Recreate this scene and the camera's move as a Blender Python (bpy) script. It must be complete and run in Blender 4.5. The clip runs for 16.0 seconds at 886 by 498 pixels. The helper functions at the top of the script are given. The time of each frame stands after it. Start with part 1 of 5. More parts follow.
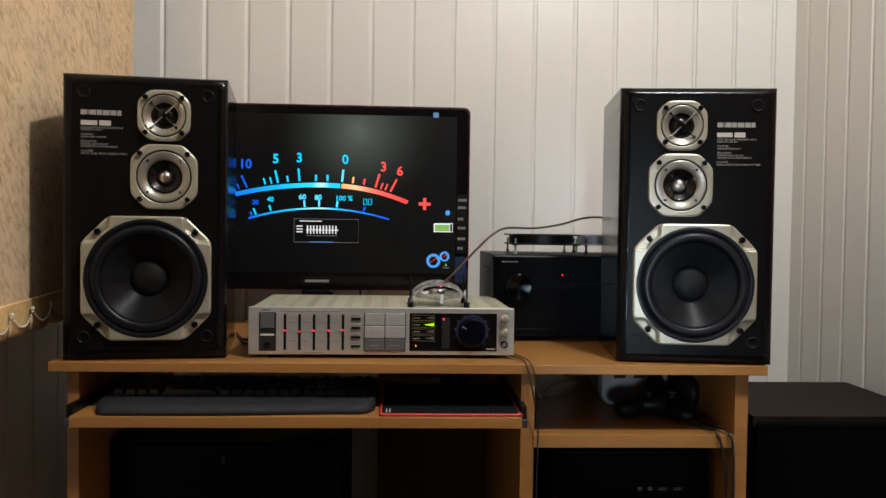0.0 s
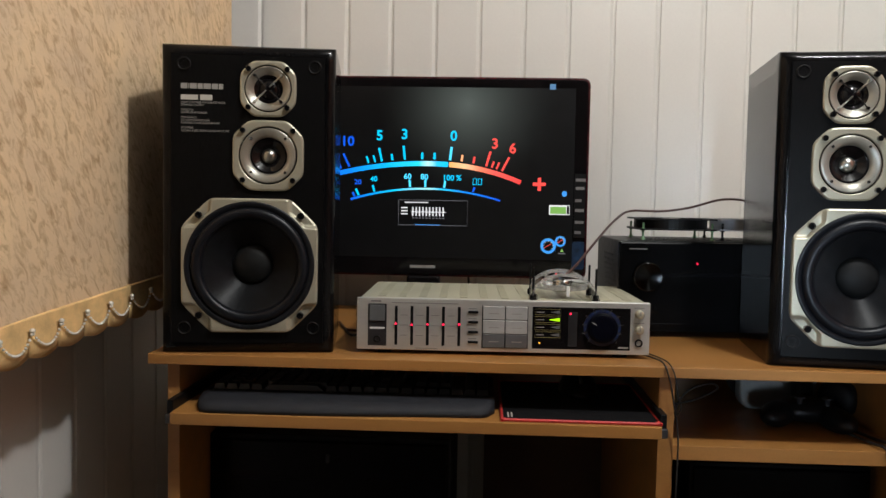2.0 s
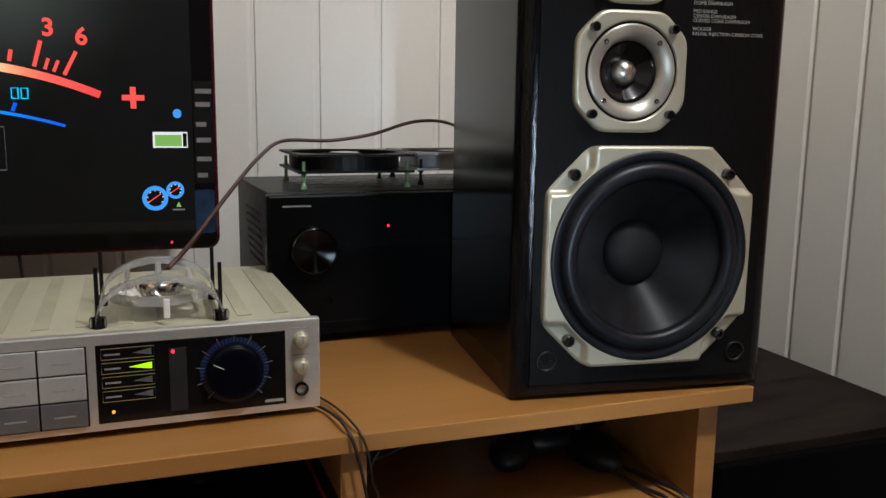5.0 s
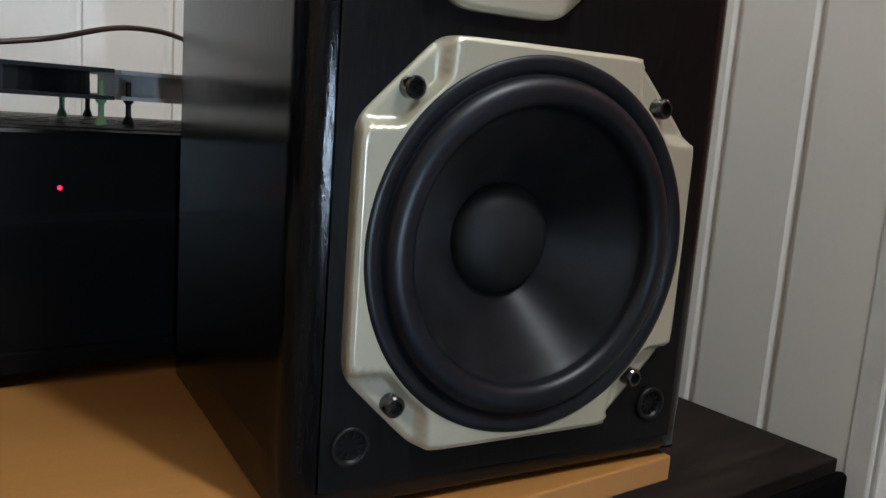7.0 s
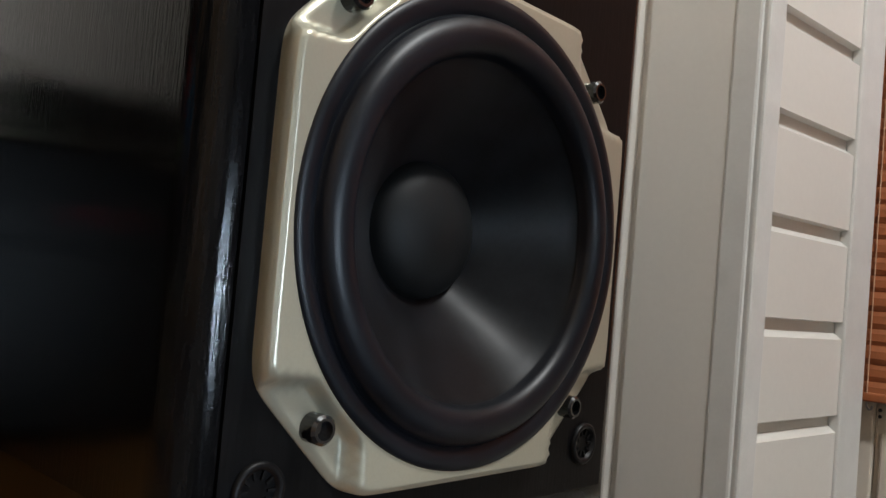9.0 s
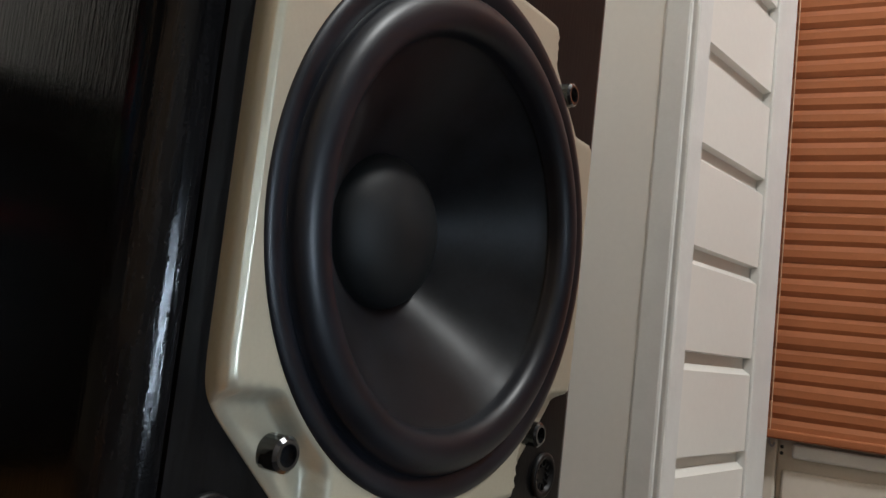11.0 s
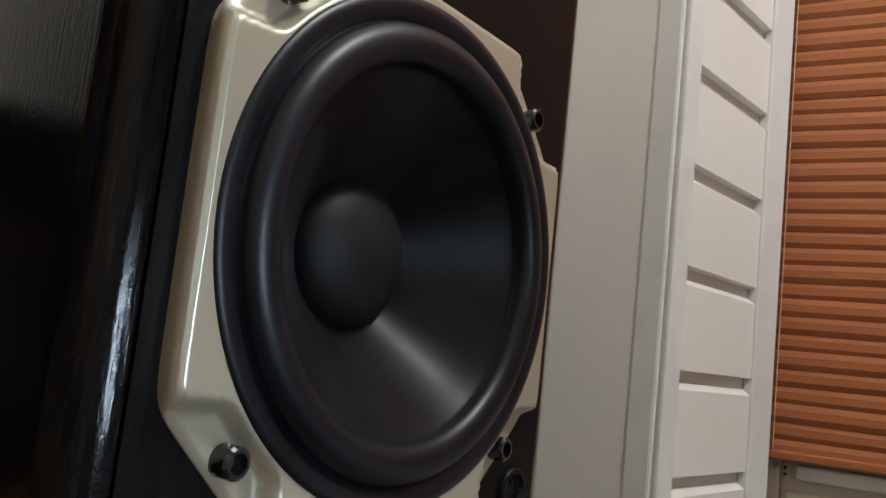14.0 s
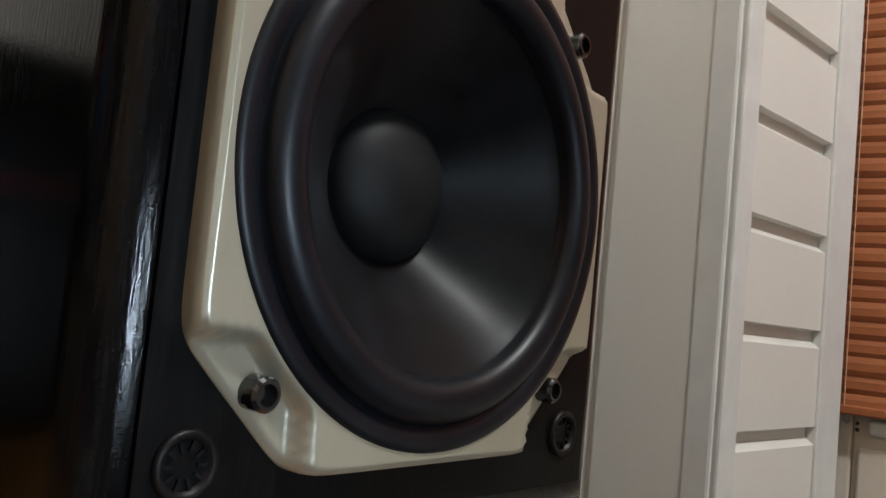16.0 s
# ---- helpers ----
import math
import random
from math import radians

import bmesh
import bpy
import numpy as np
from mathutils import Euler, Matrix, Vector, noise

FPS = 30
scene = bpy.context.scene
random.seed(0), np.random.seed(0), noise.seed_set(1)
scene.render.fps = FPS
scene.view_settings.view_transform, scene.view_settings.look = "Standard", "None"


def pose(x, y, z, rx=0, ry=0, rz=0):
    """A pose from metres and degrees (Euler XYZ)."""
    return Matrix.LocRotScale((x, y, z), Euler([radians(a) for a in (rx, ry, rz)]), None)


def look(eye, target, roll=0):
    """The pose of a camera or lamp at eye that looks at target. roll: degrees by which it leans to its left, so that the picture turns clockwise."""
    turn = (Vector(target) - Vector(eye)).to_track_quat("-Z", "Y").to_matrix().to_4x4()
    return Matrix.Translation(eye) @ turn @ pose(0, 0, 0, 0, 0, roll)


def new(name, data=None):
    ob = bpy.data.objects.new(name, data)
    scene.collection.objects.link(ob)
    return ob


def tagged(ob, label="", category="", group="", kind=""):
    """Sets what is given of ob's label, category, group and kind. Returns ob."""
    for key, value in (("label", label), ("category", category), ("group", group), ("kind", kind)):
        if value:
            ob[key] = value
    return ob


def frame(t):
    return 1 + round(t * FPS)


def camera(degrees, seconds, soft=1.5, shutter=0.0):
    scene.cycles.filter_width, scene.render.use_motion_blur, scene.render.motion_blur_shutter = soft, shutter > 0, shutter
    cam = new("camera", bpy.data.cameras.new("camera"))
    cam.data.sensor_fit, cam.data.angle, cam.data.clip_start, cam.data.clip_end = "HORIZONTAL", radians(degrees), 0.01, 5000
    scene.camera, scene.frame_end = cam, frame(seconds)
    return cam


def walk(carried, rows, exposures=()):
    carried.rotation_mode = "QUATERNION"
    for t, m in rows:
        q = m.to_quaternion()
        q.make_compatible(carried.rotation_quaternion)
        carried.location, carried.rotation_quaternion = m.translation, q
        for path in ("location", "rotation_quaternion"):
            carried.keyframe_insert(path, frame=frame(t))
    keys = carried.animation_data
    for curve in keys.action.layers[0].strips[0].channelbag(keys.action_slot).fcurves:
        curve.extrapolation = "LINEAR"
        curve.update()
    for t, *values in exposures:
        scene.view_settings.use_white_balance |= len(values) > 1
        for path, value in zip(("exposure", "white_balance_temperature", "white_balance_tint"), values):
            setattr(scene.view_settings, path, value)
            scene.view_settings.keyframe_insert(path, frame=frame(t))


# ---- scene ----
cam = camera(56.45, 16.0)
PATH = [
    (0, (0.6112, -1.2937, 0.9663), (0.7083, 0.7032, 0.9126), 0.81),
    (0.5, (0.6002, -1.2891, 0.9663), (0.6669, 0.7092, 0.9169), 0.52),
    (1, (0.5850, -1.2661, 0.9643), (0.6094, 0.7321, 0.8824), 0.56),
    (1.5, (0.5709, -1.2329, 0.9703), (0.5288, 0.7647, 0.8818), 0.53),
    (2, (0.5471, -1.1621, 0.9762), (0.4530, 0.8324, 0.8624), 1.02),
    (2.5, (0.5384, -1.0997, 0.9938), (0.4264, 0.8922, 0.8524), 1.38),
    (3, (0.5532, -1.0495, 1.0104), (0.5393, 0.9399, 0.8054), 0.75),
    (3.5, (0.5790, -0.9912, 1.0232), (0.7429, 0.9834, 0.7513), 0.82),
    (4, (0.6078, -0.9181, 1.0304), (0.9451, 1.0288, 0.7203), 1.70),
    (4.5, (0.6417, -0.7962, 1.0333), (1.1416, 1.1146, 0.7189), 1.50),
    (5, (0.6642, -0.6047, 1.0034), (1.3380, 1.2494, 0.6739), 0.81),
    (5.2, (0.6720, -0.5379, 0.9899), (1.4030, 1.2926, 0.6508), 0.62),
    (7.3, (0.8096, -0.2679, 0.9235), (2.0581, 1.2677, 0.6346), 5.23),
    (7.5, (0.8097, -0.2527, 0.9063), (2.1016, 1.2548, 0.6649), 5.66),
    (8, (0.8101, -0.2239, 0.8724), (2.2218, 1.1907, 0.7939), 5.83),
    (8.5, (0.8070, -0.1975, 0.8656), (2.3277, 1.1011, 0.8958), 5.43),
    (9, (0.8077, -0.1770, 0.8586), (2.4158, 1.0095, 0.9376), 4.96),
    (9.2, (0.8061, -0.1711, 0.8561), (2.4452, 0.9703, 0.9578), 4.92),
    (11.3, (0.8265, -0.1289, 0.8405), (2.5742, 0.8233, 1.0376), 6.49),
    (11.5, (0.8282, -0.1293, 0.8379), (2.5714, 0.8299, 1.0406), 6.54),
    (12, (0.8277, -0.1335, 0.8417), (2.5581, 0.8377, 1.0916), 6.66),
    (12.5, (0.8237, -0.1406, 0.8489), (2.5439, 0.8404, 1.1291), 6.53),
    (13, (0.8217, -0.1492, 0.8533), (2.5362, 0.8412, 1.1352), 6.20),
    (13.5, (0.8214, -0.1563, 0.8521), (2.5353, 0.8382, 1.1231), 6.14),
    (14, (0.8228, -0.1559, 0.8448), (2.5365, 0.8451, 1.0916), 6.25),
    (14.5, (0.8250, -0.1521, 0.8409), (2.5338, 0.8624, 1.0658), 6.04),
    (15, (0.8278, -0.1514, 0.8398), (2.5254, 0.8848, 1.0507), 5.86),
    (15.5, (0.8346, -0.1535, 0.8376), (2.5051, 0.9316, 1.0162), 5.72),
    (16, (0.8405, -0.1556, 0.8346), (2.4882, 0.9680, 0.9849), 5.63),
]
EXPOSURES = [(0, -0.05, 6450, 10), (2, -0.05, 6350, 10), (3.5, -0.12, 6250, 10), (5.2, -0.16, 6200, 9), (7.5, -0.08, 5900, 8), (8, -0.08, 5900, 8), (8.5, -0.08, 6200, 9), (9.2, -0.08, 6250, 9), (11.5, -0.10, 6250, 9), (16, -0.08, 6300, 9)]
walk(cam, [(t, look(e, g, r)) for t, e, g, r in PATH], EXPOSURES)

# ---- light ----
world = bpy.data.worlds.new("world")
scene.world = world
world.use_nodes = True
world.node_tree.nodes["Background"].inputs[0].default_value = (0.9, 0.95, 1.0, 1)
world.node_tree.nodes["Background"].inputs[1].default_value = 0.002
bulb = bpy.data.lights.new("ceiling_lamp_light", "POINT")
bulb.energy, bulb.color, bulb.shadow_soft_size = 72.0, (0.99, 0.988, 0.958), 0.05
lamp_place = (1.22, -0.85, 2.25)
new("ceiling_lamp_light", bulb).matrix_world = pose(*lamp_place)
# added: a tall narrow cool strip, unseen, that lights the right loudspeaker's front edge
second = bpy.data.lights.new("added_strip_light", "AREA")
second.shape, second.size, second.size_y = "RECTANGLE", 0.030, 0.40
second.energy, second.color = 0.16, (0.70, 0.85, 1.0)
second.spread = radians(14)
new("added_strip_light", second).matrix_world = look((0.72, -1.80, 0.80), (1.00, 0.03, 0.87))


# ---- materials ----
def mat(name, color, rough=0.5, metal=0.0, var=0.12, scale=(30, 30, 30), fine=300.0, bump=0.1, coat=0.0, tint=None, spread=0.0, spec=0.5, depth=0.0006):
    """Base colour with two scales of variation (broad stains, fine grain) and a fine relief."""
    m = bpy.data.materials.new(name)
    m.use_nodes = True
    nt = m.node_tree
    b = nt.nodes["Principled BSDF"]
    b.inputs["Metallic"].default_value = metal
    b.inputs["Coat Weight"].default_value = coat
    b.inputs["Coat Roughness"].default_value = 0.08
    b.inputs["Specular IOR Level"].default_value = spec
    tc = nt.nodes.new("ShaderNodeTexCoord")
    mp = nt.nodes.new("ShaderNodeMapping")
    mp.inputs["Scale"].default_value = scale
    nt.links.new(tc.outputs["Object"], mp.inputs["Vector"])
    n1 = nt.nodes.new("ShaderNodeTexNoise")
    n1.inputs["Scale"].default_value, n1.inputs["Detail"].default_value = 1.0, 5.0
    nt.links.new(mp.outputs[0], n1.inputs["Vector"])
    n2 = nt.nodes.new("ShaderNodeTexNoise")
    n2.inputs["Scale"].default_value, n2.inputs["Detail"].default_value = fine, 3.0
    nt.links.new(tc.outputs["Object"], n2.inputs["Vector"])
    ramp = nt.nodes.new("ShaderNodeMix")
    ramp.data_type = "RGBA"
    c2 = tint or tuple(max(0.0, c * (1 - 2.4 * var)) for c in color)
    ramp.inputs[6].default_value = (*c2, 1)
    ramp.inputs[7].default_value = (*[min(1, c * (1 + var)) for c in color], 1)
    mr = nt.nodes.new("ShaderNodeMapRange")
    mr.inputs[1].default_value, mr.inputs[2].default_value = 0.3, 0.7
    mixn = nt.nodes.new("ShaderNodeMath")
    mixn.operation = "MULTIPLY_ADD"
    mixn.inputs[1].default_value = 0.25
    nt.links.new(n2.outputs[0], mixn.inputs[0])
    add = nt.nodes.new("ShaderNodeMath")
    add.operation = "MULTIPLY"
    add.inputs[1].default_value = 0.75
    nt.links.new(n1.outputs[0], add.inputs[0])
    nt.links.new(add.outputs[0], mixn.inputs[2])
    nt.links.new(mixn.outputs[0], mr.inputs[0])
    nt.links.new(mr.outputs[0], ramp.inputs[0])
    out = ramp.outputs[2]
    if spread:
        oi = nt.nodes.new("ShaderNodeObjectInfo")
        hs = nt.nodes.new("ShaderNodeHueSaturation")
        vr = nt.nodes.new("ShaderNodeMapRange")
        vr.inputs[3].default_value, vr.inputs[4].default_value = 1 - spread, 1 + spread
        nt.links.new(oi.outputs["Random"], vr.inputs[0])
        nt.links.new(vr.outputs[0], hs.inputs["Value"])
        nt.links.new(out, hs.inputs["Color"])
        out = hs.outputs[0]
    nt.links.new(out, b.inputs["Base Color"])
    rr = nt.nodes.new("ShaderNodeMapRange")
    rr.inputs[3].default_value, rr.inputs[4].default_value = max(0.02, rough * 0.82), min(1, rough * 1.18)
    nt.links.new(n1.outputs[0], rr.inputs[0])
    nt.links.new(rr.outputs[0], b.inputs["Roughness"])
    bp = nt.nodes.new("ShaderNodeBump")
    bp.inputs["Strength"].default_value, bp.inputs["Distance"].default_value = bump, depth
    nt.links.new(mixn.outputs[0], bp.inputs["Height"])
    nt.links.new(bp.outputs[0], b.inputs["Normal"])
    return m


def glow(name, color, strength):
    m = bpy.data.materials.new(name)
    m.use_nodes = True
    b = m.node_tree.nodes["Principled BSDF"]
    b.inputs["Base Color"].default_value = (*[c * 0.1 for c in color], 1)
    b.inputs["Emission Color"].default_value = (*color, 1)
    b.inputs["Emission Strength"].default_value = strength
    return m


M = {}
M["pvc"] = mat("white_pvc", (0.72, 0.70, 0.655), 0.32, var=0.03, scale=(3, 3, 2), fine=180, bump=0.06, spread=0.012)
M["pvc_joint"] = mat("pvc_joint", (0.66, 0.64, 0.60), 0.5, var=0.04)
M["wood"] = mat("beech_laminate", (0.365, 0.170, 0.046), 0.38, var=0.10, scale=(2.2, 30, 30), fine=420, bump=0.05)
M["wood_edge"] = mat("beech_edge_band", (0.355, 0.164, 0.045), 0.40, var=0.10, scale=(2, 40, 40), fine=380, bump=0.06)
M["ply"] = mat("brown_hardboard", (0.075, 0.040, 0.018), 0.7, var=0.15, scale=(9, 9, 9))
M["cab"] = mat("black_ash_veneer", (0.0050, 0.0048, 0.0052), 0.11, var=0.30, scale=(800, 800, 70), fine=900, bump=0.60, spec=0.17, depth=0.0003)
M["baffle"] = mat("black_ash_baffle", (0.0042, 0.0040, 0.0042), 0.40, var=0.30, scale=(700, 700, 60), fine=300, bump=0.4, spec=0.12, depth=0.0003)
M["satin"] = mat("champagne_alloy", (0.43, 0.408, 0.315), 0.33, metal=0.45, var=0.05, scale=(10, 10, 10), fine=900, bump=0.12, depth=0.0002)
M["satin_bright"] = mat("polished_alloy", (0.56, 0.55, 0.50), 0.32, metal=1.0, var=0.05, scale=(10, 10, 10), fine=600, bump=0.05)
M["dark_alloy"] = mat("spun_satin_alloy", (0.40, 0.385, 0.33), 0.38, metal=0.7, var=0.06, scale=(10, 10, 10), fine=600, bump=0.05)
M["rubber"] = mat("black_rubber", (0.0060, 0.0070, 0.0100), 0.38, var=0.2, scale=(40, 40, 40), fine=700, bump=0.1, spec=0.26)
M["cone"] = mat("carbon_cone", (0.0080, 0.0088, 0.0104), 0.46, var=0.25, scale=(60, 60, 60), fine=500, bump=0.08, spec=0.21)
M["cap"] = mat("paper_cap", (0.0085, 0.0090, 0.0092), 0.55, var=0.2, scale=(50, 50, 50), fine=800, bump=0.2, spec=0.19)
M["blk_metal"] = mat("black_screw", (0.02, 0.02, 0.022), 0.12, metal=0.6, var=0.1, coat=0.8)
M["blk_plastic"] = mat("black_plastic", (0.0050, 0.0050, 0.0055), 0.42, var=0.2, scale=(20, 20, 20), fine=900, bump=0.15, spec=0.22)
M["gloss_black"] = mat("gloss_black_bezel", (0.006, 0.005, 0.0055), 0.10, var=0.2, coat=0.12, bump=0.01, spec=0.22)
M["gloss_red"] = mat("dark_red_bezel_edge", (0.06, 0.006, 0.010), 0.12, var=0.2, coat=0.6, bump=0.01)
M["screen"] = mat("dark_screen", (0.0065, 0.0065, 0.0072), 0.40, var=0.1, bump=0.02, spec=0.22)
M["recv"] = mat("black_receiver", (0.0065, 0.0065, 0.0072), 0.38, var=0.2, scale=(6, 60, 60), fine=600, bump=0.1, spec=0.12)
M["recv_front"] = mat("black_receiver_front", (0.0025, 0.0025, 0.0030), 0.26, var=0.2, scale=(3, 80, 80), fine=500, bump=0.05, spec=0.11)
M["knob"] = mat("spun_dark_metal", (0.035, 0.035, 0.035), 0.17, metal=1.0, var=0.1, scale=(60, 60, 60))
M["amp_face"] = mat("brushed_silver", (0.68, 0.67, 0.635), 0.34, metal=0.7, var=0.05, scale=(3, 120, 120), fine=500, bump=0.12, depth=0.0002)
M["amp_top"] = mat("aged_beige_enamel", (0.46, 0.445, 0.33), 0.42, var=0.09, scale=(14, 5, 14), fine=260, bump=0.08)
M["amp_slot"] = mat("yellowed_vent", (0.41, 0.39, 0.275), 0.5, var=0.14, scale=(14, 14, 14))
M["grey_key"] = mat("grey_button", (0.46, 0.465, 0.46), 0.4, metal=0.4, var=0.06, scale=(20, 20, 20))
M["dark_key"] = mat("dark_grey_button", (0.13, 0.135, 0.14), 0.4, metal=0.3, var=0.08)
M["grey_plastic"] = mat("pale_grey_plastic", (0.20, 0.20, 0.19), 0.55, var=0.10)
M["dull_steel"] = mat("dull_slide_steel", (0.13, 0.13, 0.14), 0.45, metal=0.9, var=0.2)
M["print"] = mat("silver_print", (0.50, 0.48, 0.44), 0.5, var=0.05)
M["print_dim"] = mat("dim_print", (0.30, 0.29, 0.27), 0.5, var=0.05)
M["print_dark"] = mat("dark_print", (0.20, 0.19, 0.19), 0.5, var=0.05)
M["gold_line"] = mat("dull_gold_print", (0.20, 0.17, 0.06), 0.5, var=0.05)
M["white"] = mat("white_plastic", (0.66, 0.66, 0.64), 0.35, var=0.04)
M["steel"] = mat("zinc_slide", (0.35, 0.35, 0.36), 0.35, metal=1.0, var=0.1)
M["cable"] = mat("black_cable", (0.015, 0.014, 0.014), 0.45, var=0.2)
M["cable_brown"] = mat("brown_cable", (0.06, 0.022, 0.016), 0.4, var=0.2)
M["green"] = mat("pale_green_rubber", (0.14, 0.27, 0.14), 0.4, var=0.1)
M["fan_grey"] = mat("grey_fan_frame", (0.30, 0.30, 0.31), 0.5, var=0.06)
M["sub_top"] = mat("dark_walnut_laminate", (0.018, 0.0122, 0.0100), 0.6, var=0.35, scale=(8, 60, 60), fine=400, bump=0.3, spec=0.08)
M["sub_body"] = mat("black_cabinet", (0.0014, 0.0015, 0.0019), 0.8, var=0.2, scale=(15, 15, 15), bump=0.15, spec=0.04)
M["pad"] = mat("dark_blue_gel_rest", (0.0095, 0.0112, 0.0165), 0.75, var=0.12, scale=(40, 40, 40), fine=900, bump=0.25)
M["cloth"] = mat("black_mouse_cloth", (0.007, 0.007, 0.008), 0.85, var=0.2, scale=(80, 80, 80), fine=1500, bump=0.3, spec=0.12)
M["red_edge"] = mat("red_stitch", (0.55, 0.035, 0.03), 0.6, var=0.12, scale=(300, 300, 300))
M["key"] = mat("keycap", (0.022, 0.022, 0.024), 0.30, var=0.15)
M["bead"] = mat("pearl_bead", (0.72, 0.68, 0.60), 0.22, var=0.04)
M["trim"] = mat("tan_velour_trim", (0.78, 0.51, 0.22), 0.9, var=0.14, scale=(40, 40, 40), fine=900, bump=0.6, depth=0.002)
M["blind"] = mat("cherry_slat", (0.35, 0.115, 0.045), 0.30, var=0.08, scale=(40, 3, 60), fine=260, bump=0.05, spread=0.03)
M["cord"] = mat("blind_cord", (0.62, 0.40, 0.26), 0.8, var=0.1)
M["win"] = mat("cream_window_frame", (0.66, 0.60, 0.52), 0.35, var=0.04, scale=(5, 5, 5))
# ceiling colour kept well below white so less lamp light bounces back
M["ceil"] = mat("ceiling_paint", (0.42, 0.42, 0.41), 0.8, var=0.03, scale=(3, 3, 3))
M["floor"] = mat("brown_laminate_floor", (0.075, 0.05, 0.035), 0.5, var=0.2, scale=(3, 20, 3))
M["foil"] = mat("silver_disc", (0.55, 0.55, 0.53), 0.16, metal=1.0, var=0.1, scale=(20, 20, 20))
M["knob_navy"] = mat("navy_black_knob", (0.0014, 0.0018, 0.0050), 0.34, var=0.1, spec=0.08)
M["tick_blue"] = mat("blue_dial_tick", (0.045, 0.11, 0.38), 0.4, var=0.1)
M["track"] = mat("dark_track", (0.018, 0.018, 0.020), 0.4, var=0.1)
M["blue_scale"] = mat("blue_dial_ring", (0.003, 0.007, 0.032), 0.4, var=0.1)
M["sticker"] = mat("blue_sticker", (0.012, 0.035, 0.085), 0.35, var=0.35, scale=(60, 60, 60))

# the desktop picture has a soft light spot above the scale
nt = M["screen"].node_tree
bs = nt.nodes["Principled BSDF"]
tc = nt.nodes.new("ShaderNodeTexCoord")
mp = nt.nodes.new("ShaderNodeMapping")
mp.inputs["Location"].default_value = (1.32, 0.0, -2.36)
mp.inputs["Scale"].default_value = (5.6, 0, 5.6)
nt.links.new(tc.outputs["Object"], mp.inputs[0])
gr = nt.nodes.new("ShaderNodeTexGradient")
gr.gradient_type = "QUADRATIC_SPHERE"
nt.links.new(mp.outputs[0], gr.inputs[0])
ml = nt.nodes.new("ShaderNodeMath")
ml.operation = "MULTIPLY"
ml.inputs[1].default_value = 0.11
nt.links.new(gr.outputs[1], ml.inputs[0])
bs.inputs["Emission Color"].default_value = (0.86, 1.0, 0.88, 1)
nt.links.new(ml.outputs[0], bs.inputs["Emission Strength"])


def spun(m, amount):
    """Fine circular grooves about the y axis: highlights run out along the radius."""
    nt = m.node_tree
    b = nt.nodes["Principled BSDF"]
    b.inputs["Anisotropic"].default_value = amount
    b.inputs["Anisotropic Rotation"].default_value = 0.25
    tg = nt.nodes.new("ShaderNodeTangent")
    tg.direction_type, tg.axis = "RADIAL", "Y"
    nt.links.new(tg.outputs[0], b.inputs["Tangent"])


spun(M["knob"], 0.98)
spun(M["cone"], 0.88)
spun(M["satin_bright"], 0.6)
spun(M["dark_alloy"], 0.7)

# curtain cloth: sandy ground with brown flecks
m = mat("sand_blackout_cloth", (0.72, 0.52, 0.305), 0.8, var=0.10, scale=(9, 9, 9), fine=500, bump=0.3, tint=(0.58, 0.43, 0.29))
nt = m.node_tree
bs = nt.nodes["Principled BSDF"]
base = bs.inputs["Base Color"].links[0].from_socket
tc = nt.nodes.new("ShaderNodeTexCoord")
mp = nt.nodes.new("ShaderNodeMapping")
mp.vector_type = "TEXTURE"
mp.inputs["Rotation"].default_value = (radians(38), 0, 0)
mp.inputs["Scale"].default_value = (0.026, 0.0110, 0.025)
nt.links.new(tc.outputs["Object"], mp.inputs[0])
nz = nt.nodes.new("ShaderNodeTexNoise")
nz.inputs["Scale"].default_value, nz.inputs["Detail"].default_value, nz.inputs["Roughness"].default_value = 1.0, 4.0, 0.6
nz.inputs["Distortion"].default_value = 0.9
nt.links.new(mp.outputs[0], nz.inputs["Vector"])
mr = nt.nodes.new("ShaderNodeMapRange")
mr.inputs[1].default_value, mr.inputs[2].default_value = 0.46, 0.78
nt.links.new(nz.outputs[0], mr.inputs[0])
mx = nt.nodes.new("ShaderNodeMix")
mx.data_type = "RGBA"
mx.inputs[7].default_value = (0.34, 0.195, 0.085, 1)
nt.links.new(mr.outputs[0], mx.inputs[0])
nt.links.new(base, mx.inputs[6])
nt.links.new(mx.outputs[2], bs.inputs["Base Color"])
M["curtain"] = m

m = bpy.data.materials.new("clear_acrylic")
m.use_nodes = True
bs = m.node_tree.nodes["Principled BSDF"]
bs.inputs["Transmission Weight"].default_value = 1.0
bs.inputs["IOR"].default_value = 1.45
bs.inputs["Roughness"].default_value = 0.04
bs.inputs["Base Color"].default_value = (0.97, 0.98, 0.98, 1)
M["acrylic"] = m

M["frost"] = mat("frosted_acrylic", (0.80, 0.80, 0.78), 0.22, var=0.04, scale=(60, 60, 60))
M["frost"].node_tree.nodes["Principled BSDF"].inputs["Transmission Weight"].default_value = 0.72

